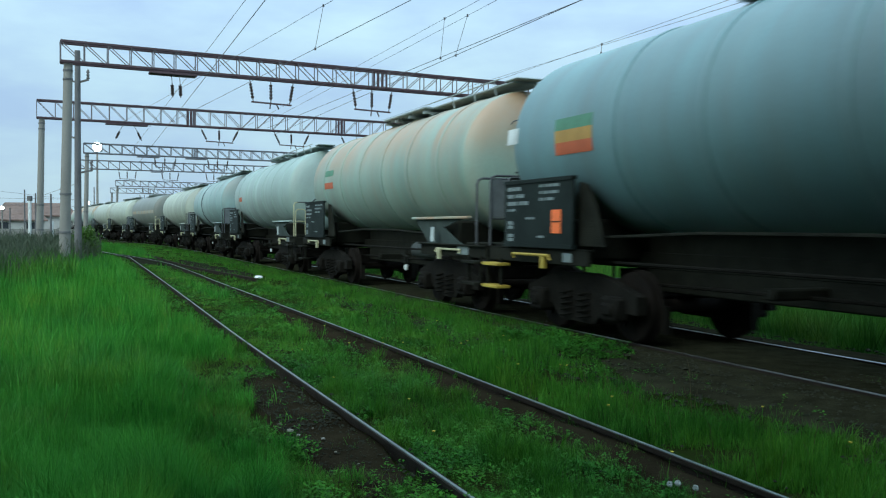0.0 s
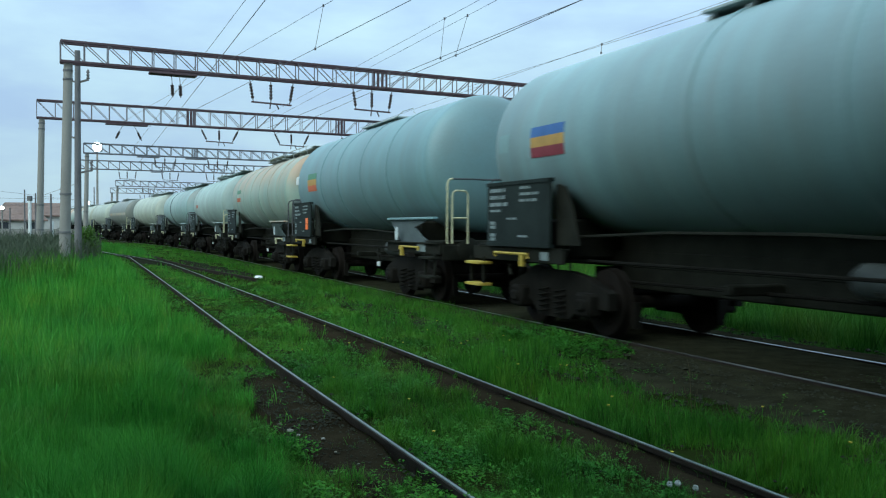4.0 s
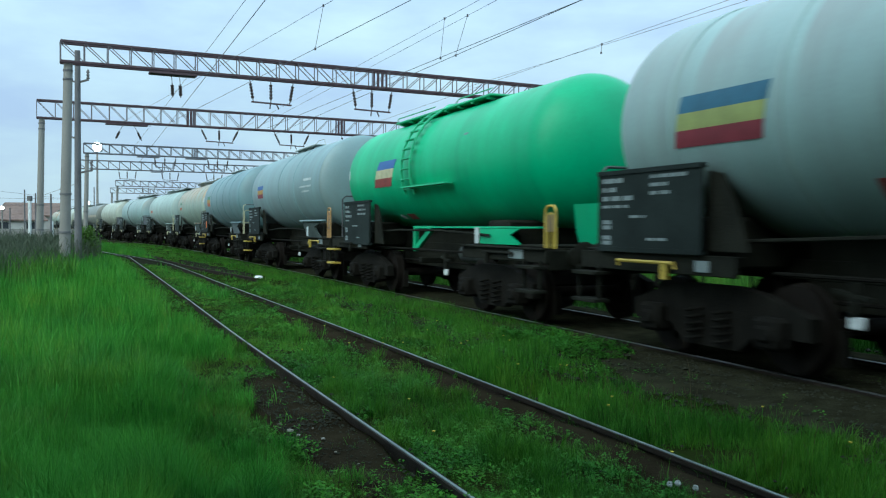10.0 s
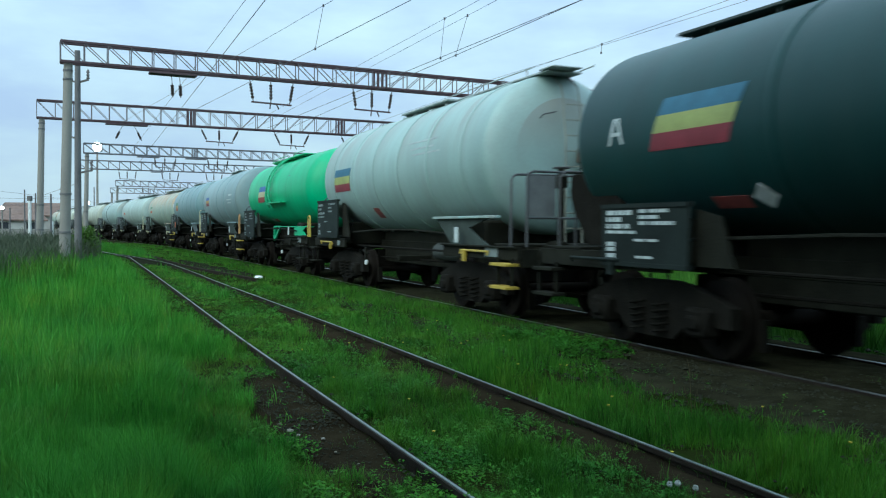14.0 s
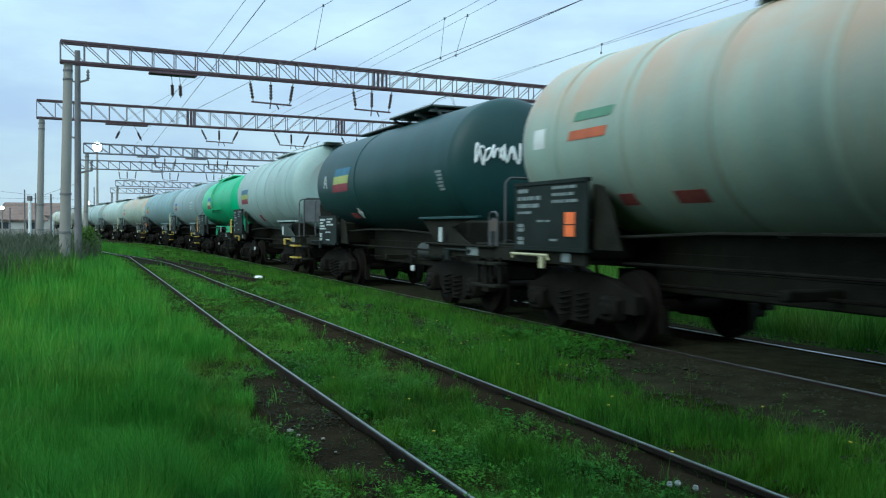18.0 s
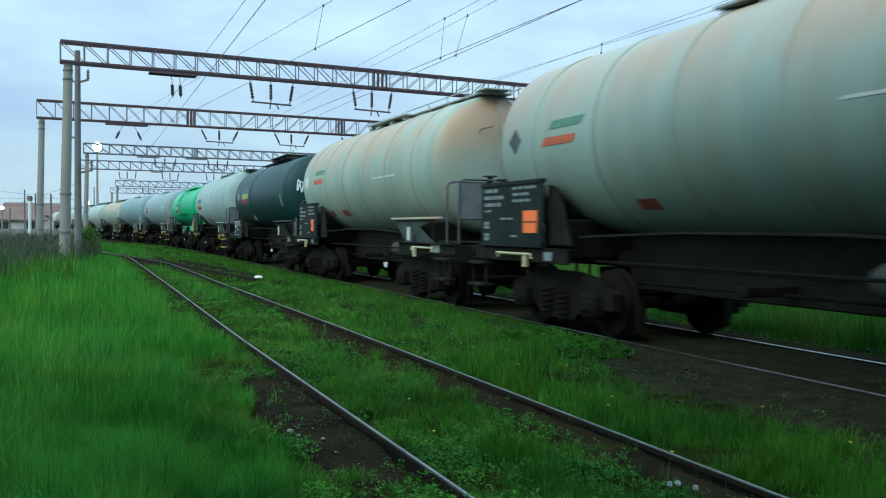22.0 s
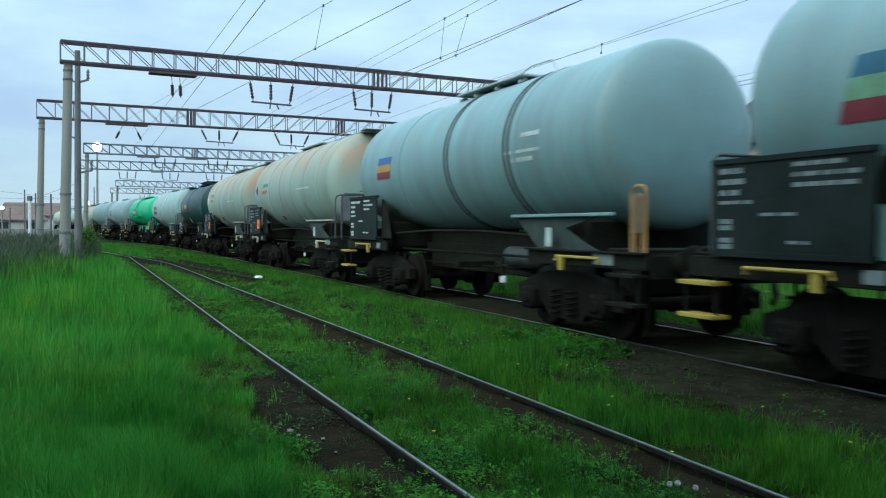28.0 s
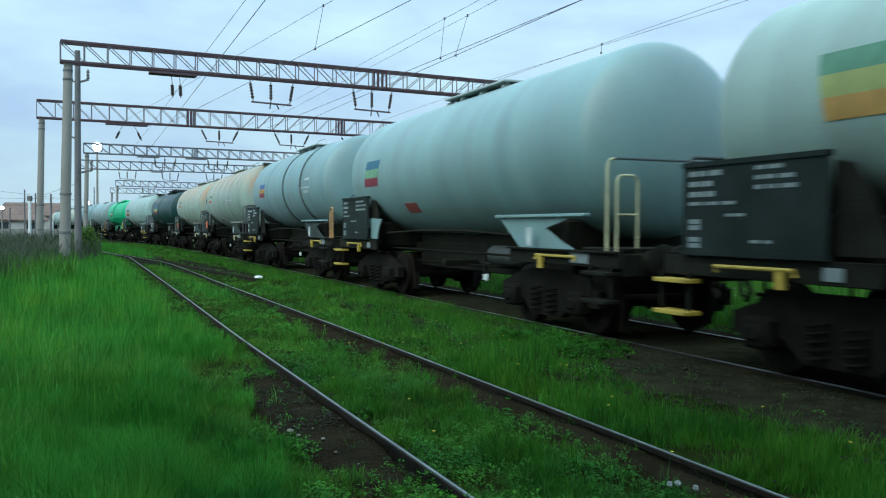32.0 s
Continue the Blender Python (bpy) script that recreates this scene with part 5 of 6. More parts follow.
def side_frame_mesh():
    """Cast bogie side: bowed beam with window, pedestals and spring nest."""
    bm = bmesh.new()
    out = [(-1.25, 0.62), (-1.25, 0.40), (-0.62, 0.40), (-0.38, 0.20), (0.38, 0.20), (0.62, 0.40), (1.25, 0.40), (1.25, 0.62), (0.72, 0.80), (0.35, 0.86), (-0.35, 0.86), (-0.72, 0.80)]
    f = [bm.verts.new((x, -0.07, z)) for x, z in out]
    b = [bm.verts.new((x, 0.07, z)) for x, z in out]
    n = len(out)
    bm.faces.new(f)
    bm.faces.new(b[::-1])
    for k in range(n):
        bm.faces.new((f[k], f[(k + 1) % n], b[(k + 1) % n], b[k]))
    return bm


def spring_mesh():
    pts = [(0.085 * math.cos(k * 0.7), 0.085 * math.sin(k * 0.7), 0.26 + 0.0085 * k) for k in range(44)]
    return tube(bmesh.new(), pts, 0.017, 5)


def bogie(parent, x, name="bogie"):
    bg = shared("bolster", lambda: box(boxbm(-0.22, 0.22, -1.02, 1.02, 0.50, 0.74, 0.03), -0.16, 0.16, -0.3, 0.3, 0.72, 0.9), name, M_BOGIE, parent, m=pose(x, 0, 0))
    for y in (-1.02, 1.02):
        shared("side_frame", side_frame_mesh, "side_frame", M_BOGIE, bg, m=pose(0, y, 0))
        for sx in (-0.2, 0.2):
            shared("spring", spring_mesh, "spring", M_BOGIE, bg, m=pose(sx, y * 1.09, 0))
        for ax in (-0.85, 0.85):
            shared("axle_box", lambda: box(boxbm(-0.17, 0.17, -0.12, 0.12, 0.28, 0.60, 0.04), -0.1, 0.1, -0.16, 0.16, 0.36, 0.52, 0.03), "axle_box", M_BOGIE, bg, m=pose(ax, y * 1.08, 0))
        shared("brake_beam", lambda: box(bar(bmesh.new(), (-1.2, 0, 0.3), (1.2, 0, 0.3), 0.045), -1.3, -1.24, -0.05, 0.05, 0.16, 0.5), "brake_beam", M_BOGIE, bg, m=pose(0, y * 0.66, 0))
    ws = []
    for ax in (-0.85, 0.85):
        ws.append(shared("wheelset", wheelset_mesh, "wheelset", M_TYRE, bg, m=pose(ax, 0, 0.465)))
    return ws


def data_panel(parent, y, x0, x1, z0, z1, seed, plate=None, dark=M_PANEL, ink=M_INK):
    s = 1 if y > 0 else -1
    bm = boxbm(x0, x1, y - 0.02, y + 0.02, z0, z1, 0.008)
    for a, b, c, d in ((x0, x1, z1 - 0.03, z1 + 0.02), (x0, x1, z0 - 0.02, z0 + 0.03)):
        box(bm, a, b, y - 0.05, y + 0.035, c, d)
    pn = part("data_panel", bm, dark, parent, "black plate with white data lettering")
    rng = random.Random(seed)
    tall = z1 - z0

    def line_of_bars(x, z, length, hh):
        """A line of unreadable lettering in short groups, starting at x."""
        end = x - length
        while x > end + 0.05:
            wd = rng.choice((0.05, 0.08, 0.12, 0.17))
            shared(("ink", wd, hh), lambda: boxbm(-wd, 0, -0.002, 0.002, -hh, 0), "lettering_bar", ink, pn, m=pose(x, y + s * 0.021, z))
            x -= wd + rng.choice((0.02, 0.03, 0.05))

    for k in range(4):
        line_of_bars(x1 - 0.10, z1 - tall * (0.08 + 0.115 * k), rng.choice((0.30, 0.45, 0.55)), 0.055 if k < 3 else 0.035)
    for k in range(3):
        line_of_bars(x0 + 0.80, z1 - tall * (0.07 + 0.10 * k), rng.choice((0.35, 0.5, 0.6)), 0.04)
    line_of_bars(x1 - 0.62, z1 - tall * 0.56, 0.30, 0.03)
    for k, z in enumerate((z0 + tall * 0.38, z0 + tall * 0.18)):
        part("data_box", boxbm(x1 - 0.26, x1 - 0.10, y + s * 0.021 - 0.002, y + s * 0.021 + 0.002, z - 0.11, z), ink, pn)
        part("box_bar", boxbm(x1 - 0.25, x1 - 0.11, y + s * 0.024 - 0.002, y + s * 0.024 + 0.002, z - 0.062, z - 0.048), dark, pn)
    line_of_bars(x0 + 0.85, z0 + tall * 0.16, 0.25, 0.03)
    if plate:
        px = x0 + 0.48 - plate
        part("hazard_plate", boxbm(px - plate, px + plate, y + s * 0.022 - 0.004, y + s * 0.022 + 0.012, z0 + 0.18, z0 + 0.50, 0.004), M_ORANGE, pn, "orange hazard plate")
        part("plate_divider", boxbm(px - plate, px + plate, y + s * 0.036 - 0.003, y + s * 0.036 + 0.002, z0 + 0.332, z0 + 0.346), M_PANEL, pn)


def flag(parent, x0, x1, a0, a1, colours, slant=0.0):
    n = len(colours)
    for k, c in enumerate(colours):
        if c is None:
            continue
        lo, hi = a1 - (a1 - a0) * (k + 1) / n, a1 - (a1 - a0) * k / n
        st = slant * (n - 1 - k) / n
        part("stripe", patch(x0 + st, x1 + st, lo, hi, 0.006, slant / n), c, parent)


def u_rail(parent, material, x, y, z0, z1, w, r=0.026, label="", across=False, name="handrail"):
    """An upright hoop; across: it stands across the wagon."""
    q = min(0.09, w * 0.49)
    a = [(0, 0, z0), (0, 0, z1 - q)] + [(q - q * math.cos(t), 0, z1 - q + q * math.sin(t)) for t in np.linspace(0.2, 1.57, 5)]
    b = [(w - q + q * math.sin(t), 0, z1 - q + q * math.cos(t)) for t in np.linspace(0.0, 1.4, 5)] + [(w, 0, z1 - q), (w, 0, z0)]
    pts = [(x - p[0], y, p[2]) if not across else (x, y - p[0], p[2]) for p in a + b]
    part(name, tube(bmesh.new(), pts, r, 8), material, parent, label)


def cage(parent):
    """The brakesman's railing round the rear platform, with the hand brake column and wheel."""
    for x, w, z in ((-5.15, 1.30, 2.26), (-5.56, 1.27, 2.28)):
        hoop = [(x, w, 1.17), (x, w, z - 0.10), (x, w - 0.03, z - 0.03), (x, w - 0.10, z), (x, 0.1 - w, z), (x, 0.03 - w, z - 0.03), (x, -w, z - 0.10), (x, -w, 1.17)]
        part("hoop_rail", tube(bmesh.new(), hoop, 0.020), M_GREYRAIL, parent, "dark grey tubular railing across the wagon end")
    part("mid_rail", tube(bmesh.new(), [(-5.56, 1.27, 1.60), (-5.56, -1.27, 1.60)], 0.016), M_GREYRAIL, parent)
    for y in (0.45, -0.45):
        part("upright", rod(bmesh.new(), (-5.56, y, 1.17), (-5.56, y, 2.28), 0.016), M_GREYRAIL, parent)
    part("guard_plate", boxbm(-5.564, -5.554, 0.80, 1.25, 1.62, 2.22, 0.003), M_GUARD, parent, "dull grey sheet in the railing")
    bm = bmesh.new()
    rod(bm, (-5.4, 0.6, 1.17), (-5.4, 0.6, 2.36), 0.05, 10)
    box(bm, -5.48, -5.32, 0.53, 0.67, 2.05, 2.24, 0.02)
    part("brake_column", bm, M_FRAME, parent)
    bm = tube(bmesh.new(), arc(-5.4, 0.6, 2.36, 0.12, 0, 360, 16, "xy"), 0.012)
    for k in range(3):
        t = k * 2.094
        rod(bm, (-5.4, 0.6, 2.36), (-5.4 + 0.12 * math.cos(t), 0.6 + 0.12 * math.sin(t), 2.36), 0.01, 6)
    part("brake_wheel", bm, M_GREYRAIL, parent)


def rear_ladder(parent, material, at, top):
    """A narrow ladder up the rear dome, with grab irons and lamp brackets; at(y, z) gives the dome's face."""
    foot = at(0, 0)
    ladder = None
    for y in (0.06, -0.25):
        pts = [(foot - 0.16, y, 1.2), (foot - 0.15, y, 2.9)] + [(at(y, z - top + 1.31) - 0.11, y, z) for z in (3.2, 3.45, 3.62, 3.76)] + [(foot + 0.34, y, top + 0.03)]
        stile = tube(bmesh.new(), pts, 0.013)
        ladder = ladder or part("end_ladder", stile, material, parent, "narrow steel ladder up the tank end")
        if y < 0:
            part("stile", stile, material, ladder)
    for k in range(9):
        z = 1.45 + 0.25 * k
        part("rung", rod(bmesh.new(), (foot - 0.15, 0.06, z), (foot - 0.15, -0.25, z), 0.010, 6), material, ladder)
    for y0, y1, z in ((0.42, 0.20, 3.28), (-0.34, -0.62, 3.20)):
        p, q = at(y0, z - top + 1.31), at(y1, z - top + 1.31)
        part("grab_iron", tube(bmesh.new(), [(p + 0.02, y0, z - 0.06), (p - 0.09, y0, z), (q - 0.09, y1, z + 0.05), (q + 0.02, y1, z + 0.05)], 0.011), M_GREYRAIL, parent)
    part("lamp_bracket", box(boxbm(foot - 0.24, foot - 0.02, -0.40, -0.22, 2.52, 2.76, 0.02), foot - 0.27, foot - 0.05, -0.44, -0.38, 2.52, 2.66, 0.01), M_RUSTBOX, parent, "rusty brown box on the tank end")
    for z in (2.30, 2.42):
        part("lamp_iron", boxbm(foot - 0.2, foot - 0.02, -0.40, -0.27, z, z + 0.02, 0.004), M_GREYRAIL, parent)


def walkway(parent, style, material, plank=True):
    if style == "green":
        part("walkway", boxbm(-2.0, 2.5, -0.62, 0.62, 3.78, 3.82, 0.01), material, parent)
        for x in np.linspace(-1.85, 2.3, 8):
            for y in (1, -1):
                shared(("green_bracket", y), lambda: bar(bmesh.new(), (0, y * 0.3, 3.70), (0, y * 0.6, 3.77), 0.05), "walkway_bracket", material, parent, m=pose(x, 0, 0))
        bm = bmesh.new()
        part("walkway_rail", tube(bmesh.new(), [(2.45, 0.6, 3.80), (2.40, 0.6, 3.90), (0.4, 0.6, 3.90)], 0.012), material, parent)
        tube(bm, [(-0.5, 0.6, 3.80), (-0.7, 0.6, 3.90), (-2.0, 0.6, 3.90)], 0.012)
        part("walkway_rail", bm, material, parent)
        part("manhole", turned([(3.70, 0.0), (3.70, 0.32), (3.92, 0.32), (3.99, 0.25), (4.02, 0.0)], 24, "z"), material, parent, "domed manhole cover", m=pose(0.55, 0, 0))
        part("vent", turned([(3.70, 0.0), (3.70, 0.1), (3.80, 0.1), (3.82, 0.12), (3.86, 0.12), (3.88, 0.0)], 14, "z"), material, parent, m=pose(-1.8, 0, 0))
        lad = None
        for x in (0.06, 0.48):
            lad = part("ladder_stile", tube(bmesh.new(), [on_tank(x, a, 0.11) for a in range(84, -26, -6)], 0.024), material, lad or parent, "green side ladder bent round the tank")
        for a in range(80, -24, -9):
            p, q = on_tank(0.06, a, 0.11), on_tank(0.48, a, 0.11)
            part("rung", bar(bmesh.new(), p, q, 0.10, 0.02), material, lad.parent)
        part("side_step", boxbm(-1.6, 0.46, TR - 0.10, TR + 0.06, 2.24, 2.27), material, parent)
        return
    part("walkway", boxbm(-1.3, 1.1, -0.58, 0.58, 3.96, 4.00, 0.008), material, parent, "galvanised grating walkway")
    for x in (-1.2, -0.4, 0.4, 1.0):
        shared("bracket", lambda: bar(bar(bar(bmesh.new(), (0, 0.25, 3.76), (0, 0.5, 3.97), 0.05), (0, -0.25, 3.76), (0, -0.5, 3.97), 0.05), (0, -0.56, 3.885), (0, 0.56, 3.885), 0.05), "walkway_bracket", material, parent, m=pose(x, 0, 0))
    part("manhole", turned([(3.78, 0.0), (3.78, 0.30), (3.96, 0.30), (4.04, 0.22), (4.06, 0.0)], 20, "z"), material, parent, "manhole lid", m=pose(0.2, -0.1, 0))
    if style == "long":
        part("plank", boxbm(-4.60, -1.3, -0.28, 0.36, 3.965, 4.00, 0.008), material, parent)
        part("end_platform", boxbm(-4.82, -4.40, -0.14, 0.40, 4.004, 4.03, 0.008), material, parent)
        bm = bmesh.new()
        tube(bm, [(-1.3, 0.52, 4.03), (-4.35, 0.48, 4.06)], 0.012)
        tube(bm, [(-3.6, -0.30, 4.00), (-4.3, -0.30, 4.02), (-4.9, -0.30, 4.05)], 0.014)
        for x in (-4.2, -3.4, -2.5):
            shared("rail_post", lambda: rod(bmesh.new(), (0, 0.45, 3.78), (0, 0.51, 4.05), 0.012, 6), "rail_post", material, parent, m=pose(x, 0, 0))
        part("walkway_rail", bm, material, parent)
    elif plank:
        part("plank", boxbm(1.1, 4.16, -0.26, 0.26, 3.90, 3.94, 0.008), material, parent)
        bm = bmesh.new()
        tube(bm, [(-1.3, 0.56, 3.99), (-1.6, 0.56, 4.06), (-2.2, 0.56, 4.05), (-2.4, 0.56, 3.80)], 0.009)
        for x in (1.6, 2.6, 3.6):
            shared("plank_bearer", lambda: boxbm(-0.02, 0.02, -0.2, 0.2, 3.80, 3.90), "plank_bearer", material, parent, m=pose(x, 0, 0))
        part("walkway_rail", bm, material, parent)


def plate_bm(prof, y0, y1):
    """A flat plate of that outline (x, z), from y0 to y1."""
    bm = bmesh.new()
    f = [bm.verts.new((x, y0, z)) for x, z in prof]
    k = [bm.verts.new((x, y1, z)) for x, z in prof]
    n = len(prof)
    bm.faces.new(f)
    bm.faces.new(k[::-1])
    for i in range(n):
        bm.faces.new((f[i], f[(i + 1) % n], k[(i + 1) % n], k[i]))
    return bm


def sling_bm():
    """The plate between tank and underframe, with its pointed opening and top flange."""
    bm = plate_bm([(2.40, 1.63), (4.55, 1.63), (3.75, 1.45), (4.15, 1.27), (4.45, 1.17), (3.05, 1.17)], -0.015, 0.015)
    return bm


def flipped(bm):
    for v in bm.verts:
        v.co.y = -v.co.y
    return bm


def tank_wagon(spec):
    """One bogie tank wagon; its x points the way it goes, its y to the meadow."""
    root = tagged(new("tank_wagon"), spec["label"], "tank wagon", "wagons of the train")
    paint = spec["paint"]
    half = spec.get("half", HALF)
    rr, tz = spec.get("shell", (TR, TZ))
    SHELL.update(r=rr, z=tz)
    e = half - HALF
    fore, aft = pose(e, 0, 0), pose(-e, 0, 0, 0, 0, 180)
    rear, front, deep_rear, deep_front = spec.get("ends", (0.5 - half, half, 0.35, 0.5))
    full = spec.get("full", 0.88)
    shell = shared(("tank", rear, front, deep_rear, deep_front, rr, full), lambda: turned(dome_profile(rear, front, rr, deep_rear, deep_front, full), 56, "x"), "tank", paint, root, m=pose(0, 0, tz), smooth=60)
    for x in spec.get("rings", ()):
        shared(("ring", rr), lambda: turned([(-0.05, rr - 0.02), (-0.045, rr + 0.010), (-0.02, rr + 0.018), (0.02, rr + 0.018), (0.045, rr + 0.010), (0.05, rr - 0.02)], 56, "x"), "stiffening_ring", paint, shell, m=pose(x, 0, 0))
    for x in spec.get("straps", ()):
        for k in (-0.065, 0.065):
            shared(("strap", rr), lambda: turned([(-0.028, rr - 0.04), (-0.028, rr + 0.012), (0.028, rr + 0.012), (0.028, rr - 0.04)], 56, "x"), "strap", M_STRAP, shell, "dark steel strap round the tank", m=pose(x + k, 0, 0))
    # stub underframes, saddles, buffers
    for mm in (fore, aft):
        for y in (-1.31, 1.31):
            tr = pose(0, y, 0)
            shared("solebar", lambda: box(boxbm(2.95, END, -0.03, 0.03, 0.96, 1.17, 0.01), 2.95, END, -0.09, 0.03, 1.15, 1.172), "solebar", M_FRAME, root, m=mm @ tr)
            if mm is aft and not spec.get("gusset"):
                shared(("sling", y > 0), lambda: sling_bm() if y > 0 else flipped(sling_bm()), "sling_plate", spec.get("sling", M_SLING), root, m=mm @ pose(spec.get("sling_x", 0.0), y * 0.93, 0))
                shared("sling_flange", lambda: boxbm(2.40, 4.78, -0.05, 0.05, 1.605, 1.65, 0.008), "sling_flange", paint, root, m=mm @ pose(spec.get("sling_x", 0.0), y * 0.955, 0))
            bf = shared("buffer_shank", lambda: turned([(END, 0.0), (END, 0.13), (END + 0.04, 0.13), (END + 0.04, 0.095), (END + 0.14, 0.095), (END + 0.14, 0.07), (END + 0.22, 0.07), (END + 0.22, 0.0)], 16, "x"), "buffer", M_FRAME, root, m=mm @ pose(0, y * 0.67, 1.05))
            shared("buffer_head", lambda: turned([(END + 0.21, 0.0), (END + 0.21, 0.20), (END + 0.24, 0.22), (END + 0.265, 0.19), (END + 0.275, 0.0)], 20, "x"), "buffer_head", M_FRAME, bf)
        shared("headstock", lambda: boxbm(END - 0.06, END, -1.275, 1.275, 0.86, 1.145, 0.015), "headstock", M_FRAME, root, m=mm)
        shared("end_floor", lambda: boxbm(4.72, END - 0.02, -1.27, 1.27, 1.176, 1.21, 0.008), "end_floor", M_FRAME, root, m=mm)
        shared("saddle", lambda: boxbm(3.3, 4.0, -1.05, 1.05, 1.02, 1.58, 0.04), "saddle", M_FRAME, root, m=mm)
        shared("hook", lambda: tube(bmesh.new(), [(END, 0, 1.0), (END + 0.12, 0, 1.0), (END + 0.2, 0, 0.92), (END + 0.17, 0, 0.82), (END + 0.12, 0, 0.72), (END + 0.18, 0, 0.6)], 0.035, 8), "draw_hook", M_FRAME, root, m=mm)
        shared("air_hose", lambda: tube(bmesh.new(), [(END, 0.4, 0.95), (END + 0.09, 0.4, 0.9), (END + 0.13, 0.4, 0.7), (END + 0.2, 0.36, 0.62)], 0.028, 7), "air_hose", M_BOGIE, root, m=mm)
    for y in (-0.22, 0.22):
        shared(("centre_sill", half), lambda: box(boxbm(-END - e + 0.06, END + e - 0.06, -0.05, 0.05, 0.92, 1.14, 0.01), -2.95, 2.95, -0.04, 0.04, 0.62, 1.39, 0.02), "centre_sill", M_FRAME, root, m=pose(0, y, 0))
    # brake gear and tank outlet amidships
    shared("reservoir", lambda: turned([(-0.6, 0.0), (-0.56, 0.12), (-0.48, 0.17), (0.48, 0.17), (0.56, 0.12), (0.6, 0.0)], 18, "x"), "air_reservoir", M_RESERVOIR, root, m=pose(-1.6, 0.62, 0.98))
    shared("outlet", lambda: box(turned([(0.62, 0.0), (0.62, 0.16), (0.95, 0.16), (1.1, 0.24), (1.46, 0.24)], 18, "z"), -0.06, 0.06, -1.0, 1.0, 0.74, 0.86, 0.02), "outlet_valve", M_FRAME, root, m=pose(0.2, 0, 0))
    shared("brake_rod", lambda: rod(rod(bmesh.new(), (-2.6, 0.5, 0.78), (2.6, 0.5, 0.74), 0.022, 6), (-2.6, 1.05, 1.02), (2.6, 1.05, 1.02), 0.02, 6), "brake_rod", M_BOGIE, root)
    shared("brake_cylinder", lambda: turned([(-0.3, 0.0), (-0.3, 0.15), (0.2, 0.15), (0.3, 0.05), (0.6, 0.05), (0.6, 0.0)], 16, "x"), "brake_cylinder", M_BOGIE, root, m=pose(1.3, -0.5, 0.92))
    shared("pipe", lambda: tube(bmesh.new(), [(-2.9, 1.1, 1.33), (-1.0, 1.12, 1.40), (1.0, 1.12, 1.40), (2.9, 1.1, 1.33)], 0.022, 6), "side_pipe", M_FRAME, root)
    lx = spec.get("lever", -1.9)
    for y in (1.22, -1.22):
        lever = part("change_lever", bar(bar(bmesh.new(), (lx, y, 0.70), (lx, y, 1.0), 0.05), (lx - 0.16, y, 0.86), (lx + 0.2, y, 0.92), 0.035), M_FRAME, root)
        part("lever_plate", boxbm(lx - 0.09, lx + 0.05, y - 0.02, y + 0.02, 0.60, 0.71, 0.01), M_WHITE, lever, "white painted lever plate")
    wheels = bogie(root, 3.55 + e) + bogie(root, -3.55 - e)
    # data panels at the leading end, on both sides
    px0, px1, pz0, pz1 = spec.get("panel", (3.33, 5.11, 1.20, 2.12))
    for y in (1.37, -1.37):
        low = 0.42 if spec.get("side_plate") else 0.02
        # dark wedge added behind the panel's rear edge; stands for no known part
        part("panel_bracket", plate_bm([(px0 + 0.05, pz1 - 0.06), (px0 - 0.12, pz1 - 0.10), (px0 - 0.30, pz0 + 0.55), (px0 - 0.30 - 0.5 * (0.42 - low), pz0 + low), (px0 + 0.05, pz0 + low)], y * 0.90 - 0.015, y * 0.90 + 0.015), M_FRAME, root)
        if spec.get("side_plate"):
            part("side_plate", plate_bm([(px0 + 0.05, 1.66), (px0 - 0.62, 1.62), (px0 - 0.42, 1.40), (px0 - 0.36, 1.20), (px0 + 0.05, 1.20)], y * 0.93 - 0.015, y * 0.93 + 0.015), paint, root)
        data_panel(root, y, px0, px1, pz0, pz1, spec["seed"], spec.get("plate"), ink=spec.get("ink", M_INK))
    # pull handles along the solebar, foot steps
    hc = spec.get("handle", M_YELLOW)
    sc = spec.get("steps", M_YELLOW)
    for mm, front in ((fore, True), (aft, False)):
        for y in (1.40, -1.40):
            tr = pose(0, y, 0)
            shared(("handle", y > 0), lambda: box(tube(bmesh.new(), [(3.75, 0, 1.02), (3.75, 0.02, 1.08), (4.70, 0.02, 1.08), (4.70, 0, 1.02)], 0.020), 3.86, 3.94, -0.02, 0.03, 0.90, 1.08), "pull_handle", hc, root, m=mm @ tr)
            st = None
            for hx in (5.08, 5.50):
                st = shared("step_hanger", lambda: boxbm(-0.015, 0.015, -0.02, 0.02, 0.56, 1.0), "step_hanger", M_FRAME, root, m=mm @ pose(hx, y, 0))
            for z in (0.56, 0.90):
                shared("tread", lambda: boxbm(-0.46, 0.03, -0.13, 0.1, -0.02, 0.025, 0.006), "tread", sc if front == spec.get("front_steps", True) else M_FRAME, st, m=pose(0, 0, z))
    part("tag_plate", boxbm(-3.62 - e, -3.48 - e, 1.365, 1.38, 1.20, 1.46, 0.004), M_MARK, root, "white plate on the solebar")
    part("tag_plate", boxbm(-4.95 - e, -4.55 - e, 1.345, 1.355, 1.0, 1.14, 0.003), M_INK, root, "pale data plate")
    part("tag_plate", boxbm(3.3 + e, 3.5 + e, 1.345, 1.355, 1.0, 1.12, 0.003), M_INK, root, "pale data plate")
    # end rail before the leading tank end
    part("end_rail", tube(bmesh.new(), [(5.48 + e, 1.1, 1.19), (5.48 + e, 1.1, 2.16), (5.48 + e, 1.02, 2.24), (5.48 + e, -1.02, 2.24), (5.48 + e, -1.1, 2.16), (5.48 + e, -1.1, 1.19)], 0.02), M_GREYRAIL, root, "dark tubular end rail")
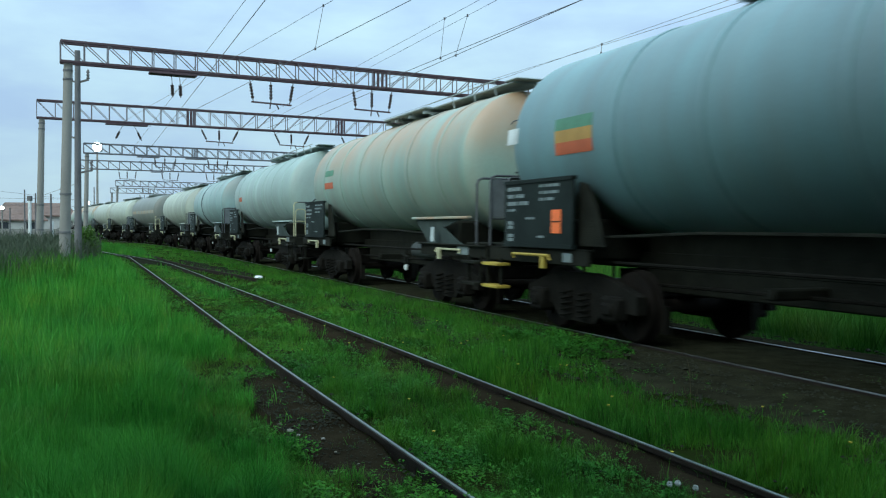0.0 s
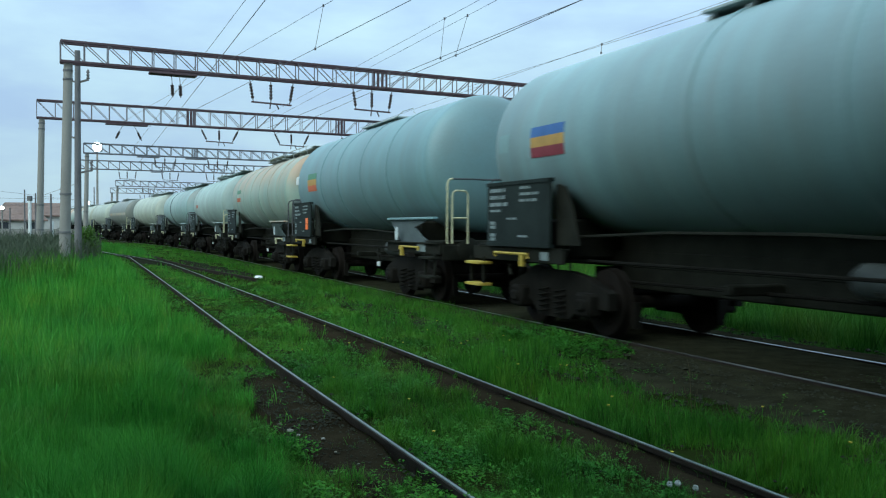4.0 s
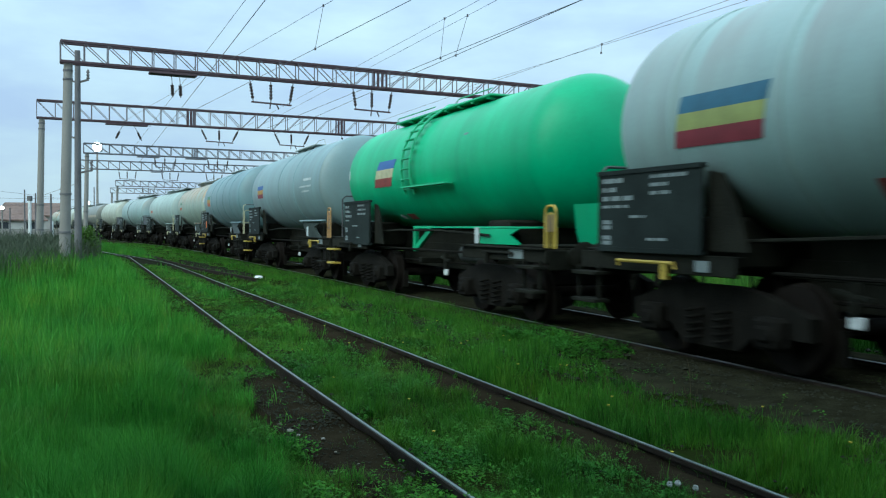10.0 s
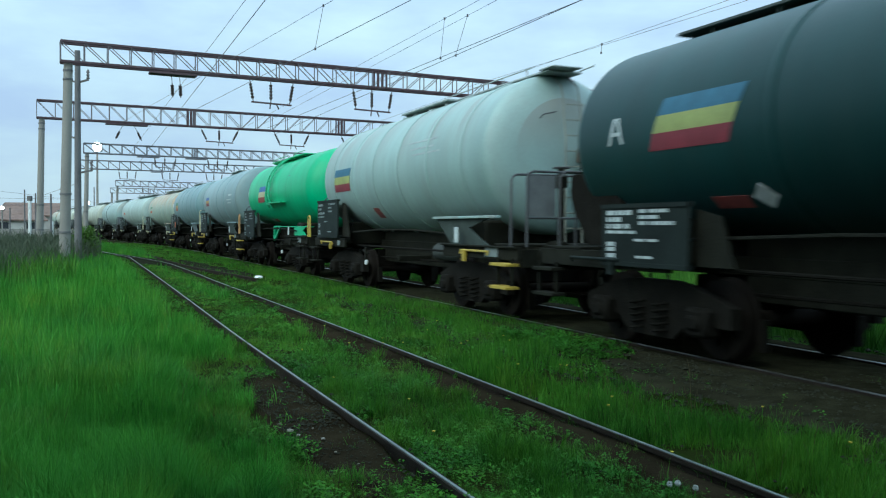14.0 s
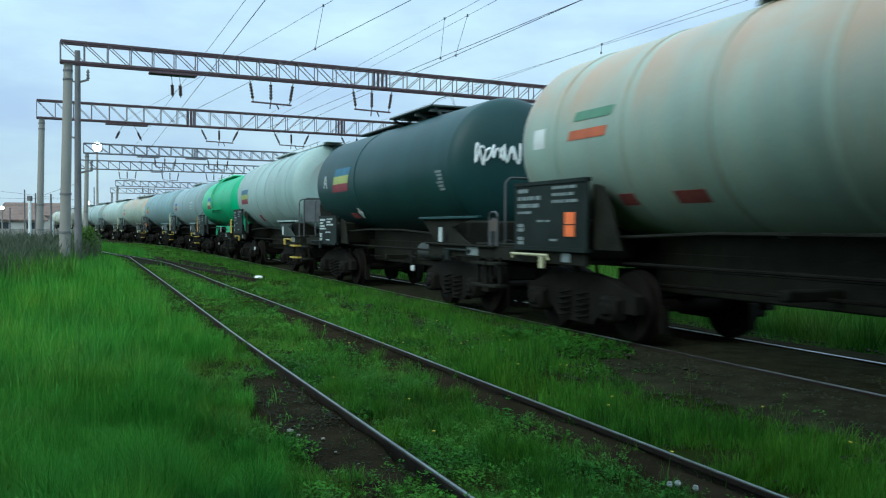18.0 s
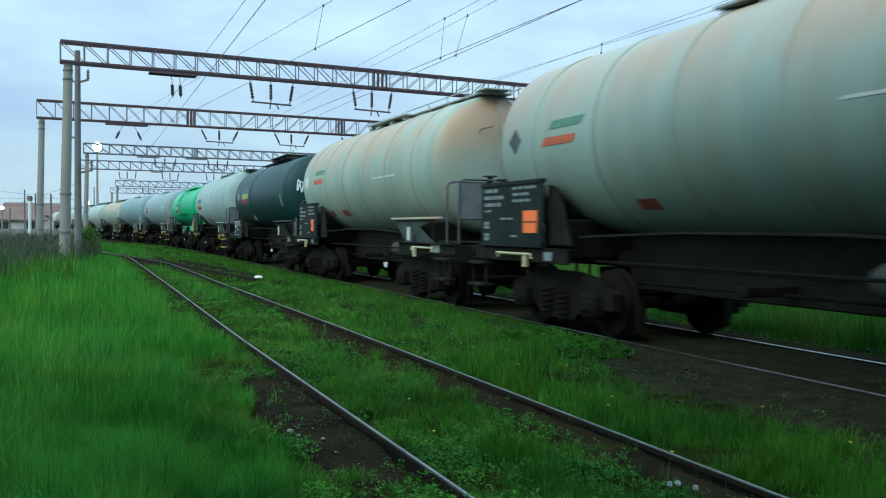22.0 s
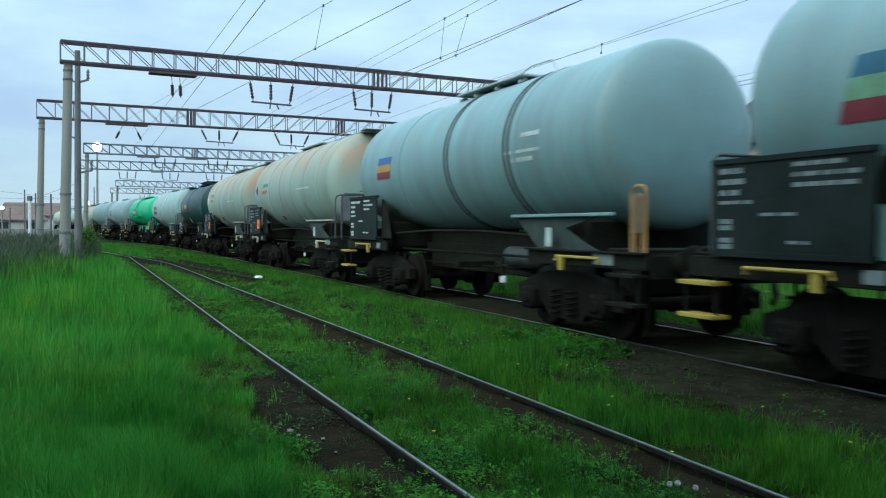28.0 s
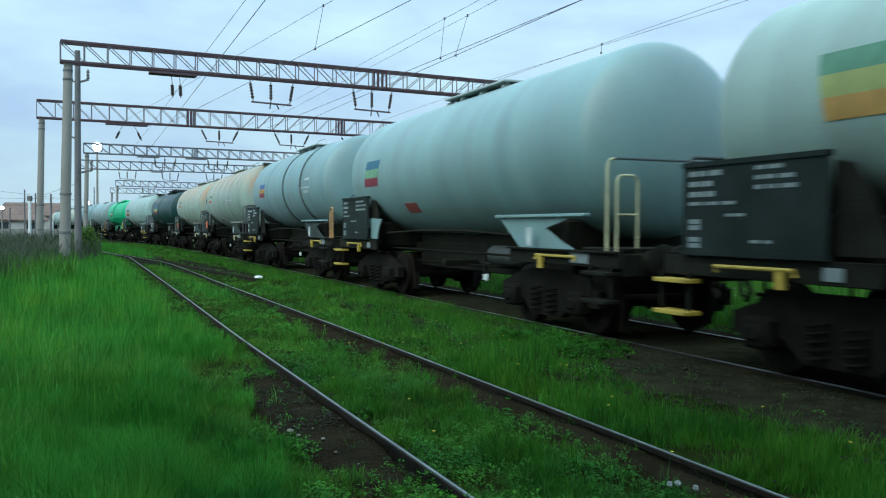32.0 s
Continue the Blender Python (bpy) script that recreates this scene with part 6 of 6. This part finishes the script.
    # rear end railings
    if spec["rear"] == "cage":
        cage(root)
        rear_ladder(root, M_LADDER, lambda y, z: on_dome(rear, rr, deep_rear, full, y, z), rr + tz)
    else:
        c, z1 = spec["rear"]
        h = e + spec.get("hoop", 0.0)
        if z1 > 2.0:
            part("end_rail", tube(bmesh.new(), [(-5.24 - h, 1.18, z1), (-5.24 - h, -1.18, z1)], 0.016), M_GREYRAIL, root, "dark tubular rail across the wagon end")
            for y in (1.0, -1.0):
                part("handrail", tube(bmesh.new(), [(-5.24 - h, 1.28 * y, 1.17), (-5.24 - h, 1.28 * y, z1 - 0.09), (-5.24 - h, 1.25 * y, z1 - 0.02), (-5.24 - h, 1.18 * y, z1)], 0.017, 8), c, root, "tall bent handrail at the wagon end")
            for y in (1.27, -0.97):
                u_rail(root, c, -5.42 - h, y, 1.17, z1 - 0.22, 0.30, 0.016, across=True)
                part("rung", rod(bmesh.new(), (-5.42 - h, y, 1.62), (-5.42 - h, y - 0.30, 1.62), 0.014), c, root)
        else:
            for y in (1.28, -1.28):
                u_rail(root, c, -5.20 - h, y, 1.17, z1, 0.26, 0.018, "upright hoop handrail")
                u_rail(root, c, -5.27 - h, y, 1.17, z1 - 0.10, 0.12, 0.014)
                part("infill", boxbm(-5.44 - h, -5.22 - h, y - 0.006, y + 0.006, 1.40, z1 - 0.12, 0.003), M_RUSTBOX, root, "rusty sheet between the hoop's posts")
    walkway(root, spec.get("walk", "long"), spec.get("walk_paint", M_WALK), spec.get("plank", True))
    if spec.get("flag"):
        flag(root, *spec["flag"])
    for x0, x1, a0, a1, c, name in spec.get("marks", ()):
        part(name, patch(x0, x1, a0, a1, 0.005), c, root)
    if spec.get("letter_a"):
        # a painted letter A: two leaning strokes and a bar
        x, a, w, tall = spec["letter_a"]
        for x0, x1 in ((x + w / 2, x + 0.03), (x - w / 2, x - 0.03)):
            part("letter_stroke", patch(x0 - 0.022, x0 + 0.022, a - tall / 2, a + tall / 2, 0.006, x1 - x0), M_MARK, root)
        part("letter_stroke", patch(x - w * 0.3, x + w * 0.3, a - 2.5, a - 0.5, 0.007), M_MARK, root)
    for x, a, w, c, name in spec.get("diamonds", ()):
        bm = bmesh.new()
        out = [bm.verts.new(on_tank(px, pa, 0.007)) for px, pa in ((x - w, a), (x, a + w * 48), (x + w, a), (x, a - w * 48))]
        low = [bm.verts.new(on_tank(px, pa, -0.004)) for px, pa in ((x - w, a), (x, a + w * 48), (x + w, a), (x, a - w * 48))]
        bm.faces.new(out)
        for k in range(4):
            bm.faces.new((out[k], out[(k + 1) % 4], low[(k + 1) % 4], low[k]))
        part(name, bm, c, root)
    if spec.get("gusset"):
        for y in (-1.0, 1.0):
            part("gusset", bar(bar(boxbm(0.34, 0.46, y - 0.04, y + 0.04, 0.98, 1.45, 0.008), (0.38, y, 1.02), (-0.42, y, 1.44), 0.07, 0.10), (-0.42, y, 1.46), (0.44, y, 1.46), 0.08, 0.05), paint, root)
            part("side_flange", boxbm(-4.3, -0.4, y - 0.06, y + 0.06, 1.442, 1.475, 0.006), paint, root)
            bm = plate_bm([(-4.70, 1.80), (-5.34, 1.80), (-5.46, 1.55), (-5.48, 1.36), (-5.42, 1.24), (-5.30, 1.20), (-4.86, 1.20), (-4.74, 1.26), (-4.70, 1.40)], y * 0.60 - 0.03, y * 0.60 + 0.03)
            for v in bm.verts:
                v.co.y += y * (v.co.z - 1.22) * 0.12
            part("skirt", bm, paint, root)
            part("sling_plate", plate_bm([(-2.5, 1.44), (-3.8, 1.44), (-3.5, 1.34), (-3.85, 1.19), (-2.5, 1.19)], y * 1.05 - 0.015, y * 1.05 + 0.015), paint, root)
    if spec.get("cradle"):
        part("cradle", plate_bm([(4.6, 2.22), (5.34, 2.18), (5.38, 1.95), (5.30, 1.70), (4.95, 1.24), (3.9, 1.20), (4.2, 1.7)], -1.0, 1.0), M_BOGIE, root, "black cradle under the tank end")
    if spec.get("graffiti"):
        rng = random.Random(5)
        glyphs = [(0.74 - 0.17 * k, 0.17, 0.21, 0.10) for k in range(5)] + [(-0.27 - 0.13 * k, 0.18, 0.22, 0.09) for k in range(3)] + [(-0.34 - 0.11 * k, -0.24, 0.13, 0.08) for k in range(3)]
        for y, z, tall, wide in glyphs:
            # one loose stroke: a loop that swings up and down, with a tail
            turn, swing, climb = rng.uniform(0, 6.28), rng.uniform(3.0, 6.0), rng.uniform(8.0, 13.0)
            tall *= rng.uniform(0.6, 1.1)
            stroke = []
            for k in range(22):
                u = k / 21
                gy = y + wide * math.cos(turn + swing * u) * (1.15 - 0.5 * u)
                gz = z + tall * math.sin(turn * 1.7 + climb * u) * (0.55 + 0.45 * u)
                stroke.append((on_dome(rear, rr, deep_rear, full, gy, gz) - 0.006, gy, tz + gz))
            part("spray_scrawl", tube(bmesh.new(), stroke, 0.020, 5), M_SPRAY, root, "white sprayed scrawl")
    return root, wheels


RINGS = (-3.45, -2.0, -0.55, 0.9, 2.35, 3.8)
WAGONS = [
    # how far the tank's rear end is along the train, and the wagon's looks
    (112.0, dict(handle=M_PALEYEL, steps=M_FRAME, label="cream tank wagon far up the train", paint=T_CREAM, seed=31, rear="cage")),
    (100.6, dict(handle=M_PALEYEL, steps=M_FRAME, label="pale cream tank wagon far up the train", paint=T_CREAM2, seed=32, rear="cage")),
    (89.0, dict(handle=M_PALEYEL, steps=M_FRAME, label="olive-grey tank wagon far up the train", paint=T_OLIVE, seed=33, rear=(M_PALEYEL, 2.2), walk="short")),
    (77.5, dict(handle=M_PALEYEL, steps=M_FRAME, label="dull grey tank wagon far up the train", paint=T_OLIVE, seed=34, rear="cage", rings=RINGS)),
    (65.0, dict(handle=M_PALEYEL, steps=M_FRAME, label="brownish dark tank wagon with a tan stripe", paint=T_BROWN, seed=35, rear=(M_PALEYEL, 2.2), walk="short", marks=[(-4.4, 4.4, -8, 2, T_CREAM, "side_stripe")])),
    (51.8, dict(handle=M_PALEYEL, steps=M_FRAME, label="olive-grey ribbed tank wagon", paint=T_OLIVE, seed=36, rear="cage", rings=RINGS)),
    (38.9, dict(handle=M_PALEYEL, steps=M_FRAME, label="off-white tank wagon with a dark strap", paint=T_WHITE, seed=37, rear="cage", straps=(1.6,), rings=(-3.0, -1.0, 3.2))),
    (26.2, dict(handle=M_PALEYEL, steps=M_FRAME, label="sage grey tank wagon with faint ribs", paint=T_SAGE, seed=38, rear=(M_PALEYEL, 2.2), rings=RINGS, flag=(3.2, 3.9, -8, 8, (None, M_STRIPEVER)))),
    (14.1, dict(handle=M_PALEYEL, steps=M_FRAME, label="cream ribbed tank wagon with a faded flag mark", paint=T_CREAM, seed=39, rear="cage", rings=RINGS, flag=(3.0, 3.7, -8, 14, (M_STRIPEGRN, None, M_STRIPEVER)))),
    (2.76, dict(shell=(1.325, 2.69), ends=(-4.98, 5.05, 0.40, 0.45), half=5.05, mid=5.05, panel=(3.03, 4.81, 1.20, 2.12), label="blue-grey tank wagon with a faded green and orange flag mark", paint=T_BLUEGREY, seed=41, rear=(M_PALEYEL, 2.32), hoop=0.50, sling=M_SLINGBLUE, sling_x=0.40, walk="short", plate=0.11, rings=(-2.6, -0.9, 0.8, 2.3), flag=(2.72, 3.56, -11, 10, (M_STRIPEGRN, M_STRIPEORA, M_STRIPEVER)), marks=[(4.55, 4.85, 0, 10, M_WHITE, "paint_patch")])),
    (-8.78, dict(shell=(1.305, 2.68), ends=(-4.5, 5.1, 0.30, 0.46), half=5.05, mid=4.55, panel=(3.0, 4.80, 1.20, 2.12), label="grey tank wagon with rusty orange hoops", paint=T_GREY, seed=42, rear=(M_RUSTYEL, 1.95), walk="short", rings=(-1.4, 0.5), flag=(2.82, 3.66, -10, 9, (M_BLUE, M_STRIPEORA, M_STRIPERED)), marks=[(4.30, 4.58, -4, 8, T_PALE, "faded_patch"), (-3.4, -2.2, -4, -2, M_MARK, "data_mark"), (-3.2, -2.4, -10, -8, M_MARK, "data_mark"), (-3.4, -2.6, 4, 7, M_MARK, "data_mark")])),
    (-19.42 - 0.30, dict(shell=(1.184, 2.636), ends=(-4.78, 4.70, 0.61, 0.62), full=0.90, half=4.70, mid=4.87, hoop=0.24, lever=-1.5, panel=(2.10, 3.88, 1.08, 2.03), label="bright green tank wagon with a yellow hoop", paint=T_GREEN, seed=43, rear=(M_YELLOW, 1.76), walk="green", walk_paint=M_GREENPART, gusset=True, handle=M_FRAME, flag=(1.40, 2.42, -15, 12, (M_BLUE, M_PALEYEL, M_REDMARK), -0.33), marks=[(-2.1, -1.95, 21, 23, M_INK, "paint_fleck"), (1.05, 1.42, -58, -49, M_REDMARK, "red_mark"), (1.66, 1.86, -57, -50, M_MARK, "white_mark"), (4.05, 4.13, -2, 8, M_MARK, "data_mark")])),
    (-30.68, dict(shell=(1.326, 2.668), ends=(-4.53, 5.20, 0.32, 0.72), full=0.76, lever=1.6, front_steps=False, half=5.12, mid=4.56, panel=(3.24, 5.01, 1.20, 2.12), label="off-white ribbed tank wagon with a blue, yellow and red flag mark", paint=T_WHITE, seed=44, rear="cage", rings=RINGS, flag=(2.56, 3.76, -15, 8.5, (M_CYAN, M_STRIPEYEL, M_STRIPERED), -0.12), marks=[(1.2, 1.54, -49, -36, M_REDMARK, "red_mark"), (-2.4, -1.0, 18, 19.5, M_WALK, "scratch"), (-2.3, -1.2, 12, 13.5, M_WALK, "scratch"), (-2.6, -1.3, 7, 8.5, M_WALK, "scratch")])),
    (-42.5, dict(shell=(1.237, 2.598), ends=(-3.9, 5.2, 0.40, 0.40), full=0.91, panel=(2.6, 4.1, 1.03, 1.72), ink=M_MARK, sling=M_FRAME, front_steps=None, label="black tank wagon with white sprayed scrawls", paint=T_BLACK, seed=45, rear=(M_GREYRAIL, 1.7), walk="short", walk_paint=M_STRAP, handle=M_PANEL, graffiti=True, cradle=True, rings=(1.7,), diamonds=[(2.02, -41, 0.16, M_WHITE, "white_diamond")], flag=(2.25, 3.46, -12, 15, (M_CYAN, M_STRIPEYEL, M_STRIPERED), -0.24), letter_a=(4.06, 1.5, 0.24, 15), marks=[*[(-3.24 - 0.012 * (k % 2), -2.98 - 0.04 * (k % 3), -6.5 - 3.1 * k, -4.6 - 3.1 * k, M_INK, "data_mark") for k in range(6)], (2.25, 2.75, -48, -40, M_REDMARK, "red_mark")])),
    (-53.36, dict(shell=(1.306, 2.652), ends=(-4.66, 5.18, 0.30, 0.72), full=0.74, panel=(2.88, 4.68, 1.16, 2.08), label="cream ribbed tank wagon with rusty streaks", paint=T_CREAM, seed=46, rear="cage", rings=RINGS, plate=0.11, handle=M_PALEYEL, steps=M_FRAME, flag=(2.65, 3.45, -2, 14, (M_STRIPEGRN, None, M_STRIPEVER), -0.15), marks=[(4.02, 4.30, -4, 8, M_WHITE, "paint_patch"), (1.2, 1.7, -44, -36, M_REDMARK, "red_mark"), (2.4, 2.7, -44, -36, M_REDMARK, "red_mark"), (-2.6, -1.2, -6, -4.6, M_WHITE, "data_mark")])),
    (-65.06, dict(shell=(1.315, 2.694), ends=(-4.62, 5.0, 0.38, 0.35), full=0.95, half=5.15, mid=4.65, panel=(3.40, 5.18, 1.20, 2.12), label="stained cream ribbed tank wagon with a dark diamond mark", paint=T_CREAM2, seed=47, diamonds=[(4.28, 1.5, 0.17, M_STRAP, "dark_diamond")], rear="cage", rings=RINGS, plate=0.18, handle=M_PALEYEL, steps=M_FRAME, flag=(2.80, 3.55, -4.5, 10, (M_STRIPEGRN, None, M_STRIPEVER), -0.25), marks=[(1.55, 1.92, -50, -42, M_REDMARK, "red_mark"), (-2.6, -1.2, -6, -4.6, M_WHITE, "data_mark")])),
    (-76.76, dict(shell=(1.271, 2.700), ends=(-4.6, 5.12, 0.32, 0.39), full=0.93, ink=M_MARK, half=5.15, mid=4.65, label="steel-blue tank wagon with two dark straps", paint=T_STEEL, seed=48, rear=(M_RUSTYEL, 1.95), walk="short", straps=(0.1, -2.05), rings=(-2.3, 2.35), flag=(2.88, 3.64, -10, 10.5, (M_BLUE, M_STRIPEORA, M_STRIPERED), -0.10), marks=[(4.42, 4.70, 4, 18, T_PALE, "faded_patch"), (-3.0, -2.0, -6, -4, M_MARK, "data_mark"), (-2.8, -2.2, -12, -9, M_MARK, "data_mark"), (-3.0, -2.5, 4, 7, M_MARK, "data_mark")])),
    (-88.44, dict(shell=(1.335, 2.65), ends=(-5.0, 5.15, 0.45, 0.6), full=0.92, half=5.2, mid=4.7, plank=False, label="smooth pale blue-grey tank wagon with yellow hoops", paint=T_PALE, seed=49, rear=(M_PALEYEL, 2.32), walk="short", sling=T_PALE, side_plate=True, flag=(2.92, 3.74, -13, 11, (M_CYAN, M_STRIPEPALE, M_STRIPERED), -0.18), marks=[(1.2, 1.8, -42, -32, M_REDMARK, "red_mark")])),
    (-100.15, dict(half=5.15, mid=4.65, label="pale mint tank wagon with a large orange flag mark", paint=T_MINT, seed=50, rear="cage", flag=(1.9, 3.5, -10, 18, (M_STRIPEGRN, M_STRIPEYEL, M_STRIPEORA), 0.1))),
]


LONG = 1.0965  # the wagons' true length against the pattern above


def draw_out(wagon, done):
    """Draws a wagon's parts out along its length; the wheelsets stay round."""
    for ob in wagon.children_recursive:
        m = ob.matrix_basis.copy()
        m.translation.x *= LONG
        ob.matrix_basis = m
        if ob.data and ob.data.name not in done and not ob.name.startswith("wheelset"):
            done.add(ob.data.name)
            co = np.zeros(len(ob.data.vertices) * 3, dtype=np.float32)
            ob.data.vertices.foreach_get("co", co)
            co[0::3] *= LONG
            ob.data.vertices.foreach_set("co", co)
            ob.data.update()


def wagon_pose(s_mid):
    a, b = line(s_mid - 3.9), line(s_mid + 3.9)
    h = math.degrees(math.atan2(b[1] - a[1], b[0] - a[0]))
    return pose((a[0] + b[0]) / 2, (a[1] + b[1]) / 2, 0.0, 0, 0, h)


MOVING, DRAWN = [], set()
for rear_at, looks in WAGONS:
    wagon, wheelsets = tank_wagon(looks)
    draw_out(wagon, DRAWN)
    MOVING.append((wagon, wheelsets, LONG * (rear_at + looks.get("mid", 4.75))))


# ---------------------------------------------------------------- what moves
def motions():
    for wagon, wheelsets, mid in MOVING:
        walk(wagon, [(t, wagon_pose(mid + run(t))) for t in np.arange(0, 32.01, 2.0)])
        if -125 < mid < 14:
            for w in wheelsets:
                at = w.matrix_basis.translation.copy()
                rows = []
                for k in range(0, 161):
                    t = 0.2 * k
                    turn = math.degrees((run(t) - run(0)) / 0.44)
                    rows.append((t, pose(at.x, at.y, at.z, 0, turn, 0)))
                walk(w, rows)


motions()
